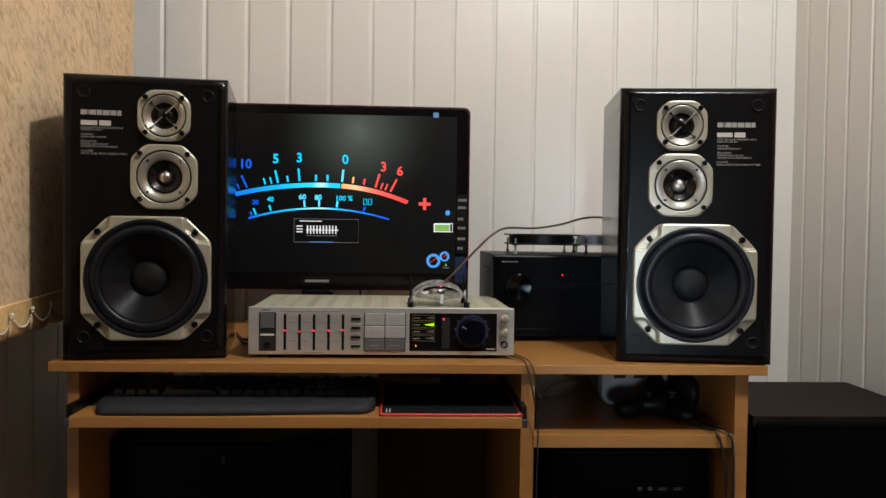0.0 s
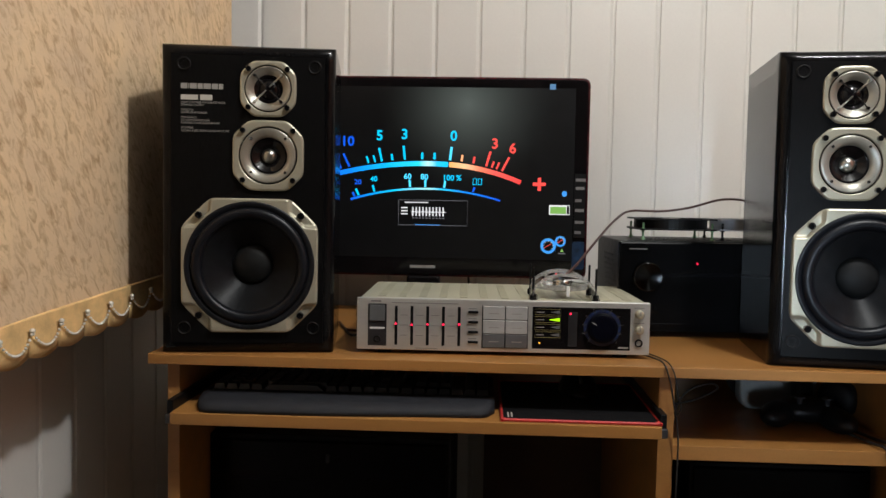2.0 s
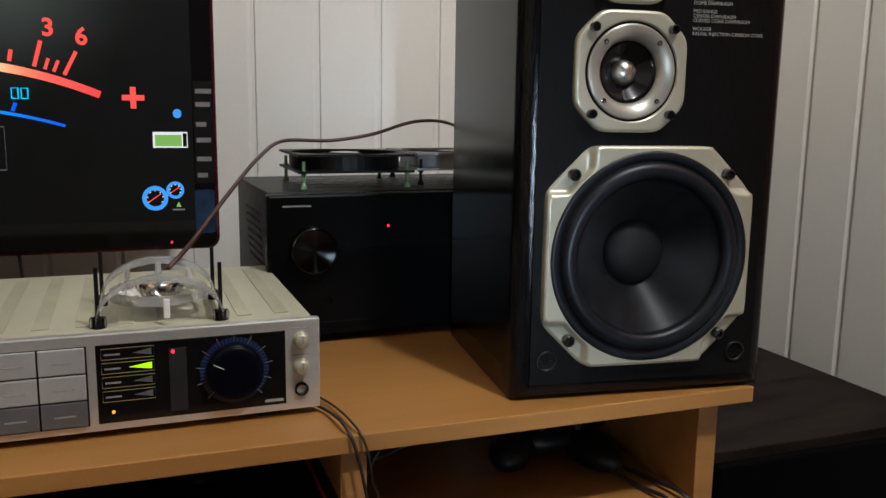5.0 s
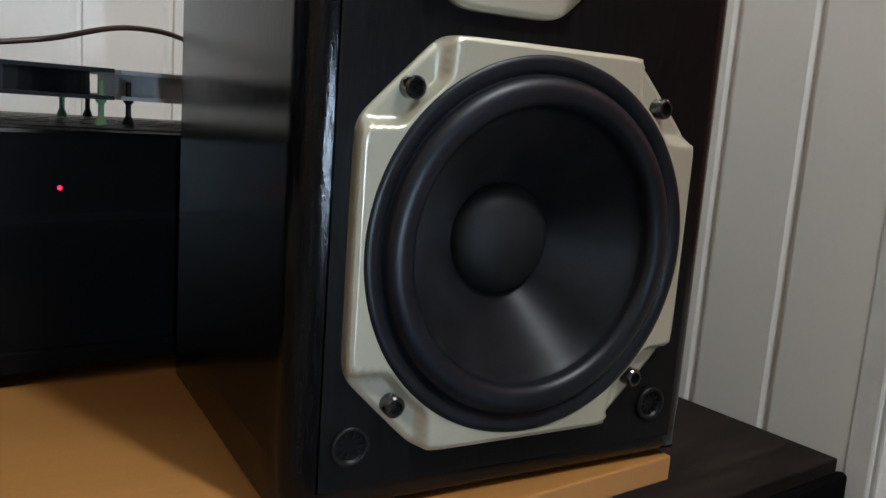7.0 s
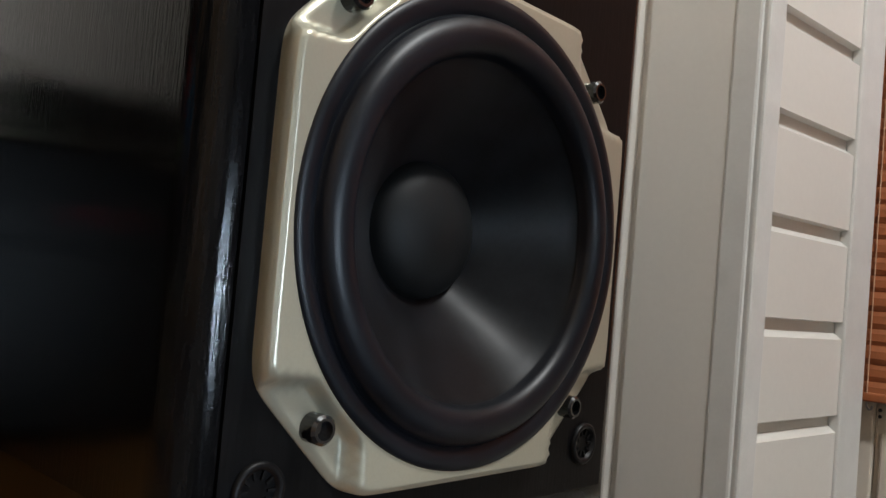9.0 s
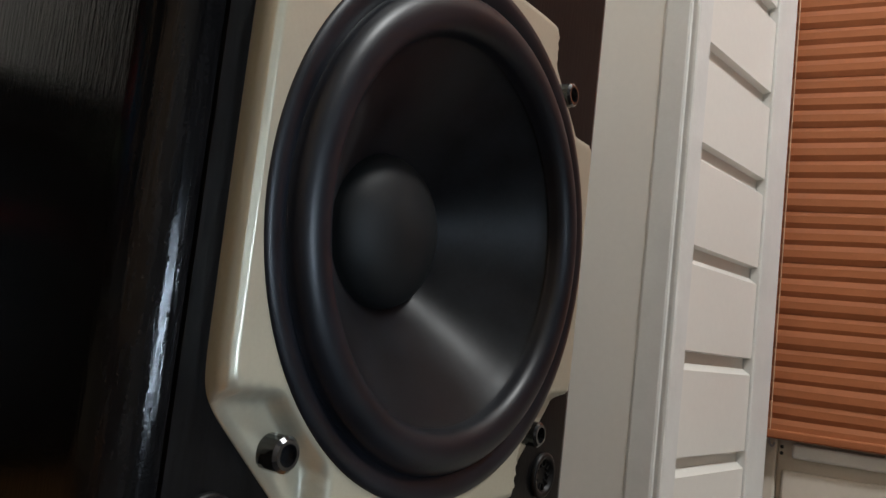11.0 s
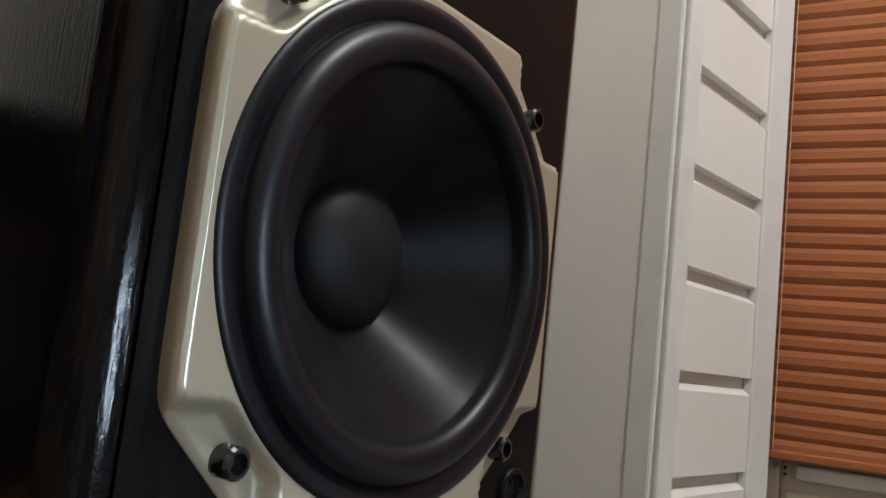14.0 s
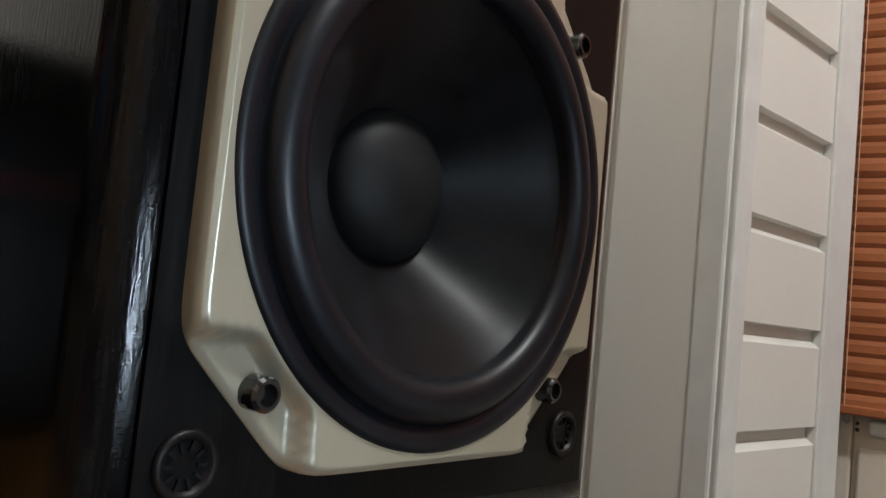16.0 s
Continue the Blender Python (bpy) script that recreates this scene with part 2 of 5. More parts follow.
GLOW = {
    "cyan": glow("cyan_scale", (0.0, 0.62, 1.0), 1.1), "blue": glow("blue_scale_light", (0.0, 0.12, 0.95), 0.9),
    "pale": glow("pale_cyan", (0.08, 0.68, 1.0), 1.35), "red": glow("red_scale", (0.95, 0.075, 0.06), 1.25),
    "peach": glow("peach_scale", (1.0, 0.42, 0.18), 1.35), "white": glow("white_ui", (0.85, 0.85, 0.85), 1.0),
    "dim": glow("grey_ui", (0.25, 0.25, 0.27), 0.5), "lime": glow("lime_led", (0.45, 1.0, 0.0), 1.2),
    "led": glow("red_led", (1.0, 0.012, 0.05), 3.6), "amber": glow("amber_led", (1.0, 0.38, 0.02), 1.6),
    "ui_green": glow("green_ui", (0.35, 0.75, 0.15), 0.6), "ui_blue": glow("blue_ui", (0.05, 0.32, 0.85), 1.1), "sq": glow("light_blue_square", (0.12, 0.3, 0.55), 0.7),
}


def glow_ramp(name, strength, x0, x1, stops):
    """A lit scale whose colour runs along x from x0 to x1."""
    m = bpy.data.materials.new(name)
    m.use_nodes = True
    nt = m.node_tree
    b = nt.nodes["Principled BSDF"]
    b.inputs["Base Color"].default_value = (0.01, 0.01, 0.01, 1)
    b.inputs["Emission Strength"].default_value = strength
    tc = nt.nodes.new("ShaderNodeTexCoord")
    sp = nt.nodes.new("ShaderNodeSeparateXYZ")
    nt.links.new(tc.outputs["Object"], sp.inputs[0])
    mr = nt.nodes.new("ShaderNodeMapRange")
    mr.inputs[1].default_value, mr.inputs[2].default_value = x0, x1
    nt.links.new(sp.outputs[0], mr.inputs[0])
    cr = nt.nodes.new("ShaderNodeValToRGB")
    el = cr.color_ramp.elements
    for k, (at, col) in enumerate(stops):
        e = el[k] if k < 2 else el.new(at)
        e.position, e.color = at, (*col, 1)
    nt.links.new(mr.outputs[0], cr.inputs[0])
    nt.links.new(cr.outputs[0], b.inputs["Emission Color"])
    return m


# ---- mesh helpers ----
def part(name, bm, material, parent=None, label="", smooth=False):
    me = bpy.data.meshes.new(name)
    bm.to_mesh(me)
    bm.free()
    if material:
        me.materials.append(material)
    if smooth:
        me.shade_smooth()
    ob = new(name, me)
    if parent:
        ob.parent = parent
    if label:
        tagged(ob, label)
    return ob


def again(name, ob, m, parent):
    """Another object on the same mesh."""
    o = new(name, ob.data)
    o.parent = parent
    o.matrix_basis = m
    return o


def thing(name, m, label, category, group="", kind=""):
    e = new(name)
    e.matrix_world = m
    e.empty_display_size = 0.05
    return tagged(e, label, category, group, kind)


def box(x0, x1, y0, y1, z0, z1, bevel=0.0, seg=2, bm=None):
    bm = bm or bmesh.new()
    r = bmesh.ops.create_cube(bm, size=1)["verts"]
    for v in r:
        v.co = Vector(((x0 + x1) / 2 + v.co.x * (x1 - x0), (y0 + y1) / 2 + v.co.y * (y1 - y0), (z0 + z1) / 2 + v.co.z * (z1 - z0)))
    if bevel:
        es = {e for v in r for e in v.link_edges}
        bmesh.ops.bevel(bm, geom=list(es), offset=bevel, segments=seg, profile=0.5, affect="EDGES")
    return bm


def lathe(profile, n=64, m=None, bm=None):
    """Turns a profile of (radius, height towards -y) about the y axis."""
    bm = bm or bmesh.new()
    rings = []
    for r, d in profile:
        if r < 1e-6:
            rings.append([bm.verts.new((0, -d, 0))])
        else:
            rings.append([bm.verts.new((r * math.cos(2 * math.pi * k / n), -d, r * math.sin(2 * math.pi * k / n))) for k in range(n)])
    for a, b in zip(rings, rings[1:]):
        for k in range(n):
            j = (k + 1) % n
            q = [a[k % len(a)], a[j % len(a)], b[j % len(b)], b[k % len(b)]]
            q = list(dict.fromkeys(q))
            if len(q) > 2:
                bm.faces.new(q)
    bmesh.ops.recalc_face_normals(bm, faces=bm.faces)
    if m is not None:
        bm.transform(m)
    return bm


def tube(points, r, n=8, bm=None, smooth=6):
    """A round cord through points, with Catmull-Rom smoothing."""
    bm = bm or bmesh.new()
    p = [Vector(q) for q in points]
    path = []
    for k in range(len(p) - 1):
        a, b, c, d = p[max(k - 1, 0)], p[k], p[k + 1], p[min(k + 2, len(p) - 1)]
        for s in range(smooth):
            t = s / smooth
            path.append(0.5 * (2 * b + (c - a) * t + (2 * a - 5 * b + 4 * c - d) * t * t + (3 * b - a - 3 * c + d) * t ** 3))
    path.append(p[-1])
    rings = []
    for k, q in enumerate(path):
        way = (path[min(k + 1, len(path) - 1)] - path[max(k - 1, 0)]).normalized()
        side = way.cross(Vector((0.31, 0.2, 0.93))).normalized()
        up = side.cross(way)
        rings.append([bm.verts.new(q + r * (math.cos(2 * math.pi * j / n) * side + math.sin(2 * math.pi * j / n) * up)) for j in range(n)])
    for a, b in zip(rings, rings[1:]):
        for j in range(n):
            bm.faces.new((a[j], a[(j + 1) % n], b[(j + 1) % n], b[j]))
    bm.faces.new(rings[0][::-1]), bm.faces.new(rings[-1])
    bmesh.ops.recalc_face_normals(bm, faces=bm.faces)
    return bm


def prism(outline, d0, d1, bevel=0.0, bm=None):
    """A plate in the xz plane between heights d0 and d1 towards -y."""
    bm = bm or bmesh.new()
    lo = [bm.verts.new((x, -d0, z)) for x, z in outline]
    hi = [bm.verts.new((x, -d1, z)) for x, z in outline]
    top = bm.faces.new(hi)
    bm.faces.new(lo[::-1])
    n = len(lo)
    for k in range(n):
        bm.faces.new((lo[k], lo[(k + 1) % n], hi[(k + 1) % n], hi[k]))
    bmesh.ops.recalc_face_normals(bm, faces=bm.faces)
    if bevel:
        bmesh.ops.bevel(bm, geom=list(top.edges), offset=bevel, segments=2, profile=0.5, affect="EDGES")
    return bm


def rounded(x0, x1, z0, z1, r, n=5):
    pts = []
    for cx, cz, a in ((x1 - r, z1 - r, 0), (x0 + r, z1 - r, 90), (x0 + r, z0 + r, 180), (x1 - r, z0 + r, 270)):
        for k in range(n + 1):
            t = radians(a + 90 * k / n)
            pts.append((cx + r * math.cos(t), cz + r * math.sin(t)))
    return pts


def letters(name, text, size, x, z, y, material, parent, align="LEFT", lean=0.0, depth=0.0003, bold=0.0):
    """Raised writing facing -y, as a mesh."""
    cu = bpy.data.curves.new(name, "FONT")
    cu.body, cu.size, cu.align_x, cu.extrude, cu.resolution_u = text, size, align, depth, 3
    cu.offset = bold
    tmp = new("tmp_text", cu)
    me = bpy.data.meshes.new_from_object(tmp.evaluated_get(bpy.context.evaluated_depsgraph_get()))
    bpy.data.objects.remove(tmp)
    bpy.data.curves.remove(cu)
    me.materials.clear()
    me.materials.append(material)
    ob = new(name, me)
    ob.parent = parent
    ob.matrix_basis = pose(x, y, z, 90, lean, 0)
    return ob


# ---- setting ----
PITCH = 0.0962


def panel_mesh(width, length, thick=0.0050, lip=0.003):
    """One tongue-and-groove cladding panel: flat face with chamfered long edges and a sunk tongue."""
    bm = bmesh.new()
    w = width
    g = 0.0050 + (thick - 0.005) * 1.3
    prof = [(0, 0.0008), (g, 0.0008), (g + 0.0012, thick), (w - 0.0062, thick), (w - 0.0004, 0.0014), (w, 0.0004)]
    a = [bm.verts.new((x, -d, 0)) for x, d in prof]
    b = [bm.verts.new((x, -d, length)) for x, d in prof]
    for k in range(len(prof) - 1):
        bm.faces.new((a[k], a[k + 1], b[k + 1], b[k]))
    bm.faces.new(a[::-1]), bm.faces.new(b), bm.faces.new((a[0], b[0], b[-1], a[-1]))
    bmesh.ops.recalc_face_normals(bm, faces=bm.faces)
    return bm


H = 2.5
floor = tagged(part("floor", box(-0.6, 2.2, -4.3, 1.0, -0.05, 0.0), M["floor"]), "brown laminate floor below the desk", "floor", kind="structure")
ceiling = tagged(part("ceiling", box(-0.6, 2.2, -4.3, 1.0, H, H + 0.05), M["ceil"]), "plain ceiling, greyed to hold down bounced light", "ceiling", kind="structure")
back = tagged(part("wall_back", box(-0.46, 1.75, 0.0, 0.08, 0, H), M["pvc_joint"]), "white vertical plastic panel wall behind the desk", "wall", kind="structure")
back.matrix_world = pose(0.0, 0.664, 0.0)
left = tagged(part("wall_left", box(-0.10, 0, -5.1, 0.2, 0, H), M["pvc_joint"]), "white vertical plastic panel wall under the curtain", "wall", kind="structure")
left.matrix_world = pose(-0.093, 0.881, 0, 0, 0, -4.3)
right = tagged(part("wall_right", box(1.553, 1.80, 0.050, 0.80, 0, H), M["pvc_joint"]), "white plastic panel wall beside the window", "wall", kind="structure")
sill_wall = tagged(part("wall_right_low", box(1.72, 1.92, -4.3, -0.04, 0, 0.40), M["pvc"]), "white wall below the window", "wall", kind="structure")
lintel = tagged(part("wall_right_top", box(1.72, 1.92, -4.3, -0.04, 2.2, H), M["pvc"]), "white wall above the window", "wall", kind="structure")
rear = tagged(part("wall_rear", box(-0.6, 2.2, -4.32, -4.24, 0, H), mat("rear_wallpaper", (0.07, 0.068, 0.066), 0.8, var=0.06, scale=(6, 6, 6))), "plain dark grey papered wall across the room", "wall", kind="structure")

# ---- large things ----
# desk
desk = thing("computer_desk", pose(0, 0, 0), "beech laminate computer desk with open side shelves", "desk")
part("desktop", box(0.067, 1.2, 0.0, 0.60, 0.7345, 0.75, 0.0012), M["wood"], desk)
for name, x0, x1, y0, z1 in (("side_panel", 0.088, 0.106, 0.022, 0.734), ("divider", 0.803, 0.825, 0.012, 0.734), ("side_panel", 1.156, 1.178, 0.022, 0.734)):
    part(name, box(x0, x1, y0, 0.56, 0.0, z1, 0.0008), M["wood_edge"], desk)
part("shelf", box(0.8255, 1.1555, 0.020, 0.55, 0.612, 0.633, 0.0008), M["wood"], desk)
part("back_panel", box(0.56, 0.8025, 0.535, 0.545, 0.12, 0.66), M["ply"], desk, "dark brown hardboard back panel")
part("side_back_panel", box(0.98, 1.1555, 0.551, 0.558, 0.30, 0.72), M["ply"], desk, "dark brown hardboard back panel")
tray = part("keyboard_tray", box(0.114, 0.798, -0.038, 0.30, 0.657, 0.674, 0.001), M["wood"], desk)
for x in (0.1095, 0.8025):
    part("slide_rail", box(x - 0.0045, x + 0.0045, -0.026, 0.30, 0.659, 0.689, 0.0015), M["blk_plastic"], desk, "black metal drawer slide")
for x in (0.1095, 0.8025):
    part("slide_end", box(x - 0.0055, x + 0.0055, -0.031, -0.0265, 0.656, 0.670, 0.002), M["dull_steel"], desk, "bare steel slide end")
part("end_cap", lathe([(0.0, 0.006), (0.0065, 0.005), (0.0075, 0.0), (0.0075, -0.004)], 16), M["white"], desk, "white plastic cap", True).matrix_basis = pose(0.099, 0.018, 0.665)


# ---- loudspeakers ----
def octagon_plate(half, cut, hole, d, pocket=None, low=0.004, n=256, rings=26, edge=0.0022):
    """A square-ish plate with cut corners round a hole; pockets sunk round its corner screws."""
    bm = bmesh.new()
    rows = []
    for k in range(n):
        a = 2 * math.pi * k / n
        c, s = math.cos(a), math.sin(a)
        flat = half / max(abs(c), abs(s))
        diag = (2 * half - cut) / (abs(c) + abs(s))
        out = -math.log(math.exp(-flat * 420) + math.exp(-diag * 420)) / 420 + 0.0008
        row = []
        for j in range(rings + 2):
            r = hole + (out - hole) * min(1, j / (rings - 2)) if j < rings - 1 else out
            if j == rings - 2:
                r = out
            x, z = r * c, r * s
            h = d
            if pocket:
                q = (abs(x) + abs(z) - math.sqrt((abs(x) - abs(z)) ** 2 + 0.00012)) / 2 - pocket + 0.0015
                t = min(1, max(0, (q + 0.0035) / 0.0035))
                t2 = min(1, max(0, (r - hole - 0.0035) / 0.003))
                h = d - (d - low) * (t * t * (3 - 2 * t)) * t2
            near = out - r
            if near < edge:
                h -= (edge - near) * 0.55
            if j == 0:
                h -= 0.0015
            if j >= rings - 1:
                h = h * 0.45 if j == rings - 1 else 0.0
                r = out + 0.0004
                x, z = r * c, r * s
            row.append(bm.verts.new((x, -h, z)))
        rows.append(row)
    for k in range(n):
        a, b = rows[k], rows[(k + 1) % n]
        for j in range(len(a) - 1):
            bm.faces.new((a[j], a[j + 1], b[j + 1], b[j]))
    bmesh.ops.recalc_face_normals(bm, faces=bm.faces)
    return bm


def holed_board(x0, x1, z0, z1, holes, thick=0.010):
    """A flat board facing -y with round holes through it."""
    bm = bmesh.new()
    loops = [[(x0, z0), (x1, z0), (x1, z1), (x0, z1)]] + [[(cx + r * math.cos(2 * math.pi * k / 64), cz + r * math.sin(2 * math.pi * k / 64)) for k in range(64)] for cx, cz, r in holes]
    for lp in loops:
        vs = [bm.verts.new((x, -0.0012, z)) for x, z in lp]
        for k in range(len(vs)):
            bm.edges.new((vs[k], vs[(k + 1) % len(vs)]))
    bmesh.ops.triangle_fill(bm, use_beauty=True, use_dissolve=False, edges=bm.edges[:], normal=(0, -1, 0))
    r = bmesh.ops.extrude_face_region(bm, geom=bm.faces[:])
    for q in r["geom"]:
        if isinstance(q, bmesh.types.BMVert):
            q.co.y += thick
    bmesh.ops.recalc_face_normals(bm, faces=bm.faces)
    return bm


def screw_mesh(r=0.0052, h=0.0092):
    return lathe([(r, -0.004), (r, h - 0.001), (r - 0.001, h), (r * 0.62, h), (r * 0.58, h - 0.003), (0, h - 0.003)], 20)


def loudspeaker(m, s, mirror, label):
    """Three-way box; local x to the right, y into the box, z up; the front baffle lies at y = 0."""
    sp = thing("loudspeaker", m, label, "loudspeaker", "pair of loudspeakers")
    W, Ht, D = 0.2480 * s, 0.446 * s, 0.230 * s
    u = (lambda x: W - x * s) if mirror else (lambda x: x * s)
    v = lambda z: z * s
    bm = box(0, W, 0, D, 0, Ht)
    es = [e for e in bm.edges if all(q.co.y < 1e-5 for q in e.verts)]
    bmesh.ops.bevel(bm, geom=es, offset=0.0150 * s, segments=6, profile=0.5, affect="EDGES")
    es = [e for e in bm.edges if e.calc_length() > 0.1 and all(q.co.y > 0.005 for q in e.verts) and not all(q.co.y > D - 0.001 for q in e.verts)]
    bmesh.ops.bevel(bm, geom=es, offset=0.0012, segments=2, profile=0.5, affect="EDGES")
    for zc in (0.026 * s, Ht - 0.026 * s):
        bmesh.ops.bisect_plane(bm, geom=bm.verts[:] + bm.edges[:] + bm.faces[:], plane_co=(0, 0, zc), plane_no=(0, 0, 1))
    for xc in (0.026 * s, W - 0.026 * s):
        bmesh.ops.bisect_plane(bm, geom=bm.verts[:] + bm.edges[:] + bm.faces[:], plane_co=(xc, 0, 0), plane_no=(1, 0, 0))
    cabin = part("cabinet", bm, M["cab"], sp)
    for q in cabin.data.polygons:
        q.use_smooth = q.area < 0.008
    bm = bmesh.new()
    bm.from_mesh(cabin.data)
    bm.faces.ensure_lookup_table()
    bmesh.ops.delete(bm, geom=[q for q in bm.faces if all(p.co.y < 1e-5 for p in q.verts)], context="FACES")
    bm.to_mesh(cabin.data)
    bm.free()
    part("baffle", holed_board(0.0155 * s, W - 0.0155 * s, 0.0155 * s, Ht - 0.0155 * s, [(u(0.1205), v(0.129), 0.0895 * s), (u(0.0955), v(0.288), 0.0405 * s), (u(0.0960), v(0.3835), 0.0325 * s)]), M["baffle"], sp, "black wood-grained front board")
    sc = None

    def driver(name, uu, vv, frame_bm, rings, screws, label, small=None):
        nonlocal sc
        d = part(name, frame_bm, M["satin"], sp, label, True)
        d.matrix_basis = pose(u(uu), -0.0012, v(vv))
        d.scale = (s, s, s)
        for pn, prof, ma, nn in rings:
            part(pn, lathe(prof, nn), M[ma], d, smooth=True)
        for sx in (-1, 1):
            for sz in (-1, 1):
                if sc is None:
                    sc = part("screw", screw_mesh(), M["blk_metal"], d, "black socket-head screw")
                    o = sc
                else:
                    o = again("screw", sc, Matrix(), d)
                o.matrix_basis = pose(sx * screws[0], -screws[1], sz * screws[0]) @ Matrix.Scale(screws[2], 4)
        return d

    # woofer
    roll = [(0.0835 - 0.0075 + 0.0075 * math.cos(radians(a)), 0.0082 + 0.0062 * math.sin(radians(a))) for a in range(0, 181, 15)]
    cone = [(0.0688, 0.0075), (0.0684, 0.0062), (0.0640, 0.0025)] + [(0.064 - 0.0352 * t, 0.0025 - 0.0300 * t ** 1.12) for t in (0.15, 0.3, 0.45, 0.6, 0.75, 0.9, 1.0)]
    cap = [(0.0295, -0.0275), (0.0290, -0.0265)] + [(0.0290 * math.cos(radians(a)), -0.0265 + 0.0125 * math.sin(radians(a))) for a in range(8, 91, 8)] + [(0.0, -0.014)]
    wo = driver("woofer", 0.1205, 0.129, octagon_plate(0.0960, 0.0390, 0.0905, 0.0092, 0.0590, 0.0022), [
        ("gasket", [(0.0930, 0.000), (0.0930, 0.0090), (0.0922, 0.0101), (0.0895, 0.0104), (0.0868, 0.0098), (0.0852, 0.0088), (0.0840, 0.0080)], "rubber", 128),
        ("surround", [(0.0846, 0.0075)] + roll + [(0.0678, 0.0067)], "rubber", 128),
        ("cone", cone, "cone", 128),
        ("dust_cap", cap, "cap", 96)], (0.0725, 0.0002, 1.0), "satin champagne woofer frame with black cone")
    # mid-range driver
    md = driver("midrange", 0.0955, 0.288, octagon_plate(0.0495, 0.022, 0.0415, 0.0058, None, n=160, rings=14), [
        ("ring_groove", [(0.0420, 0.0055), (0.0418, 0.001), (0.0400, 0.001), (0.0398, 0.0048)], "blk_plastic", 96),
        ("inner_ring", [(0.0398, 0.0030), (0.0394, 0.0056), (0.0380, 0.0060), (0.0300, 0.0042), (0.0272, 0.0012), (0.0262, -0.004)], "dark_alloy", 96),
        ("cone", [(0.0262, -0.0025), (0.0245, -0.002), (0.0225, -0.003), (0.0140, -0.0095), (0.0105, -0.0115)], "gloss_black", 64),
        ("dome", [(0.0108, -0.0115), (0.0104, -0.0095), (0.0088, -0.0062), (0.0060, -0.0042), (0.003, -0.0034), (0, -0.0032)], "satin_bright", 48),
        ], (0.0355, 0.0046, 0.78), "satin alloy mid-range driver with small silver dome")
    dot = lathe([(0.0021, 0), (0.0021, 0.0012), (0.0012, 0.0014), (0, 0.0007)], 12)
    dm = part("small_screw", dot, M["blk_metal"], md)
    for k in range(4):
        a = radians(45 + 90 * k)
        o = dm if k == 0 else again("small_screw", dm, Matrix(), md)
        o.matrix_basis = pose(0.0342 * math.cos(a), -0.0050, 0.0342 * math.sin(a))
    # tweeter
    tw = driver("tweeter", 0.0960, 0.3835, octagon_plate(0.0388, 0.0175, 0.0335, 0.0055, None, n=160, rings=12), [
        ("ring_groove", [(0.0340, 0.0052), (0.0338, 0.001), (0.0322, 0.001), (0.0320, 0.0045)], "blk_plastic", 96),
        ("horn", [(0.0321, 0.0030), (0.0318, 0.0054), (0.0305, 0.0054), (0.0235, 0.0010), (0.0205, -0.0018)], "dark_alloy", 96),
        ("dome", [(0.0208, -0.0016), (0.0165, -0.0052), (0.0152, -0.0062), (0.0140, -0.0045), (0.0110, -0.0022), (0.0060, -0.0004), (0, 0.0002)], "gloss_black", 48)],
        (0.0272, 0.0043, 0.78), "satin alloy tweeter with a four-armed guard")
    for k in range(4):
        a = radians(45 + 90 * k)
        bm = lathe([(0.0023, 0.001), (0.0023, 0.0066), (0.0016, 0.0074), (0, 0.0074)], 12, pose(0.0262 * math.cos(a), 0, 0.0262 * math.sin(a)))
        tube([(0.0265 * math.cos(a), -0.0052, 0.0265 * math.sin(a)), (0.015 * math.cos(a), -0.0072, 0.015 * math.sin(a)), (0.0035 * math.cos(a), -0.0074, 0.0035 * math.sin(a))], 0.0012, 6, bm)
        part("guard_arm", bm, M["satin_bright"] if k in (0, 2) else M["blk_metal"], tw)
    # grille sockets
    g = None
    for uu in (0.030, 0.2145):
        for vv in (0.037, 0.416):
            if g is None:
                g = part("grille_socket", lathe([(0.0098, 0.0), (0.0098, 0.0016), (0.0088, 0.0022), (0.0072, 0.0018), (0.0066, -0.006), (0.0040, -0.007), (0.0, -0.007)], 28), M["blk_plastic"], sp, "black rubber grille socket", True)
                o = g
                bm = bmesh.new()
                for k in range(10):
                    c = box(0.0038, 0.0068, -0.0008, 0.004, -0.0005, 0.0005)
                    c.transform(pose(0, 0, 0, 0, 36 * k, 0))
                    tmp = bpy.data.meshes.new("rib")
                    c.to_mesh(tmp)
                    c.free()
                    bm.from_mesh(tmp)
                    bpy.data.meshes.remove(tmp)
                ribs = part("socket_ribs", bm, M["blk_plastic"], g)
            else:
                o = again("grille_socket", g, Matrix(), sp)
            o.matrix_basis = pose(u(uu), -0.0013, v(vv))
            if o is not g:
                again("socket_ribs", ribs, Matrix(), o)
    # printing: maker's mark as plain blocks, then the small lines
    x0 = 0.0290 * s if mirror else 0.1520 * s
    f = -0.0016
    wl = 0.066 * s
    at = 0.0
    for wd in (0.155, 0.035, 0.165, 0.125, 0.175, 0.150, 0.110):
        part("mark_block", box(x0 + wl * at, x0 + wl * (at + wd - 0.018), f, f + 0.0004, v(0.3812), v(0.3888)), M["print_dim"], sp)
        at += wd
    part("model_bar", box(x0, x0 + 0.024 * s, f, f + 0.0004, v(0.3655), v(0.3725)), M["print"], sp)
    part("model_plate", box(x0 + 0.027 * s, x0 + 0.044 * s, f, f + 0.0004, v(0.3652), v(0.3730)), M["print"], sp)
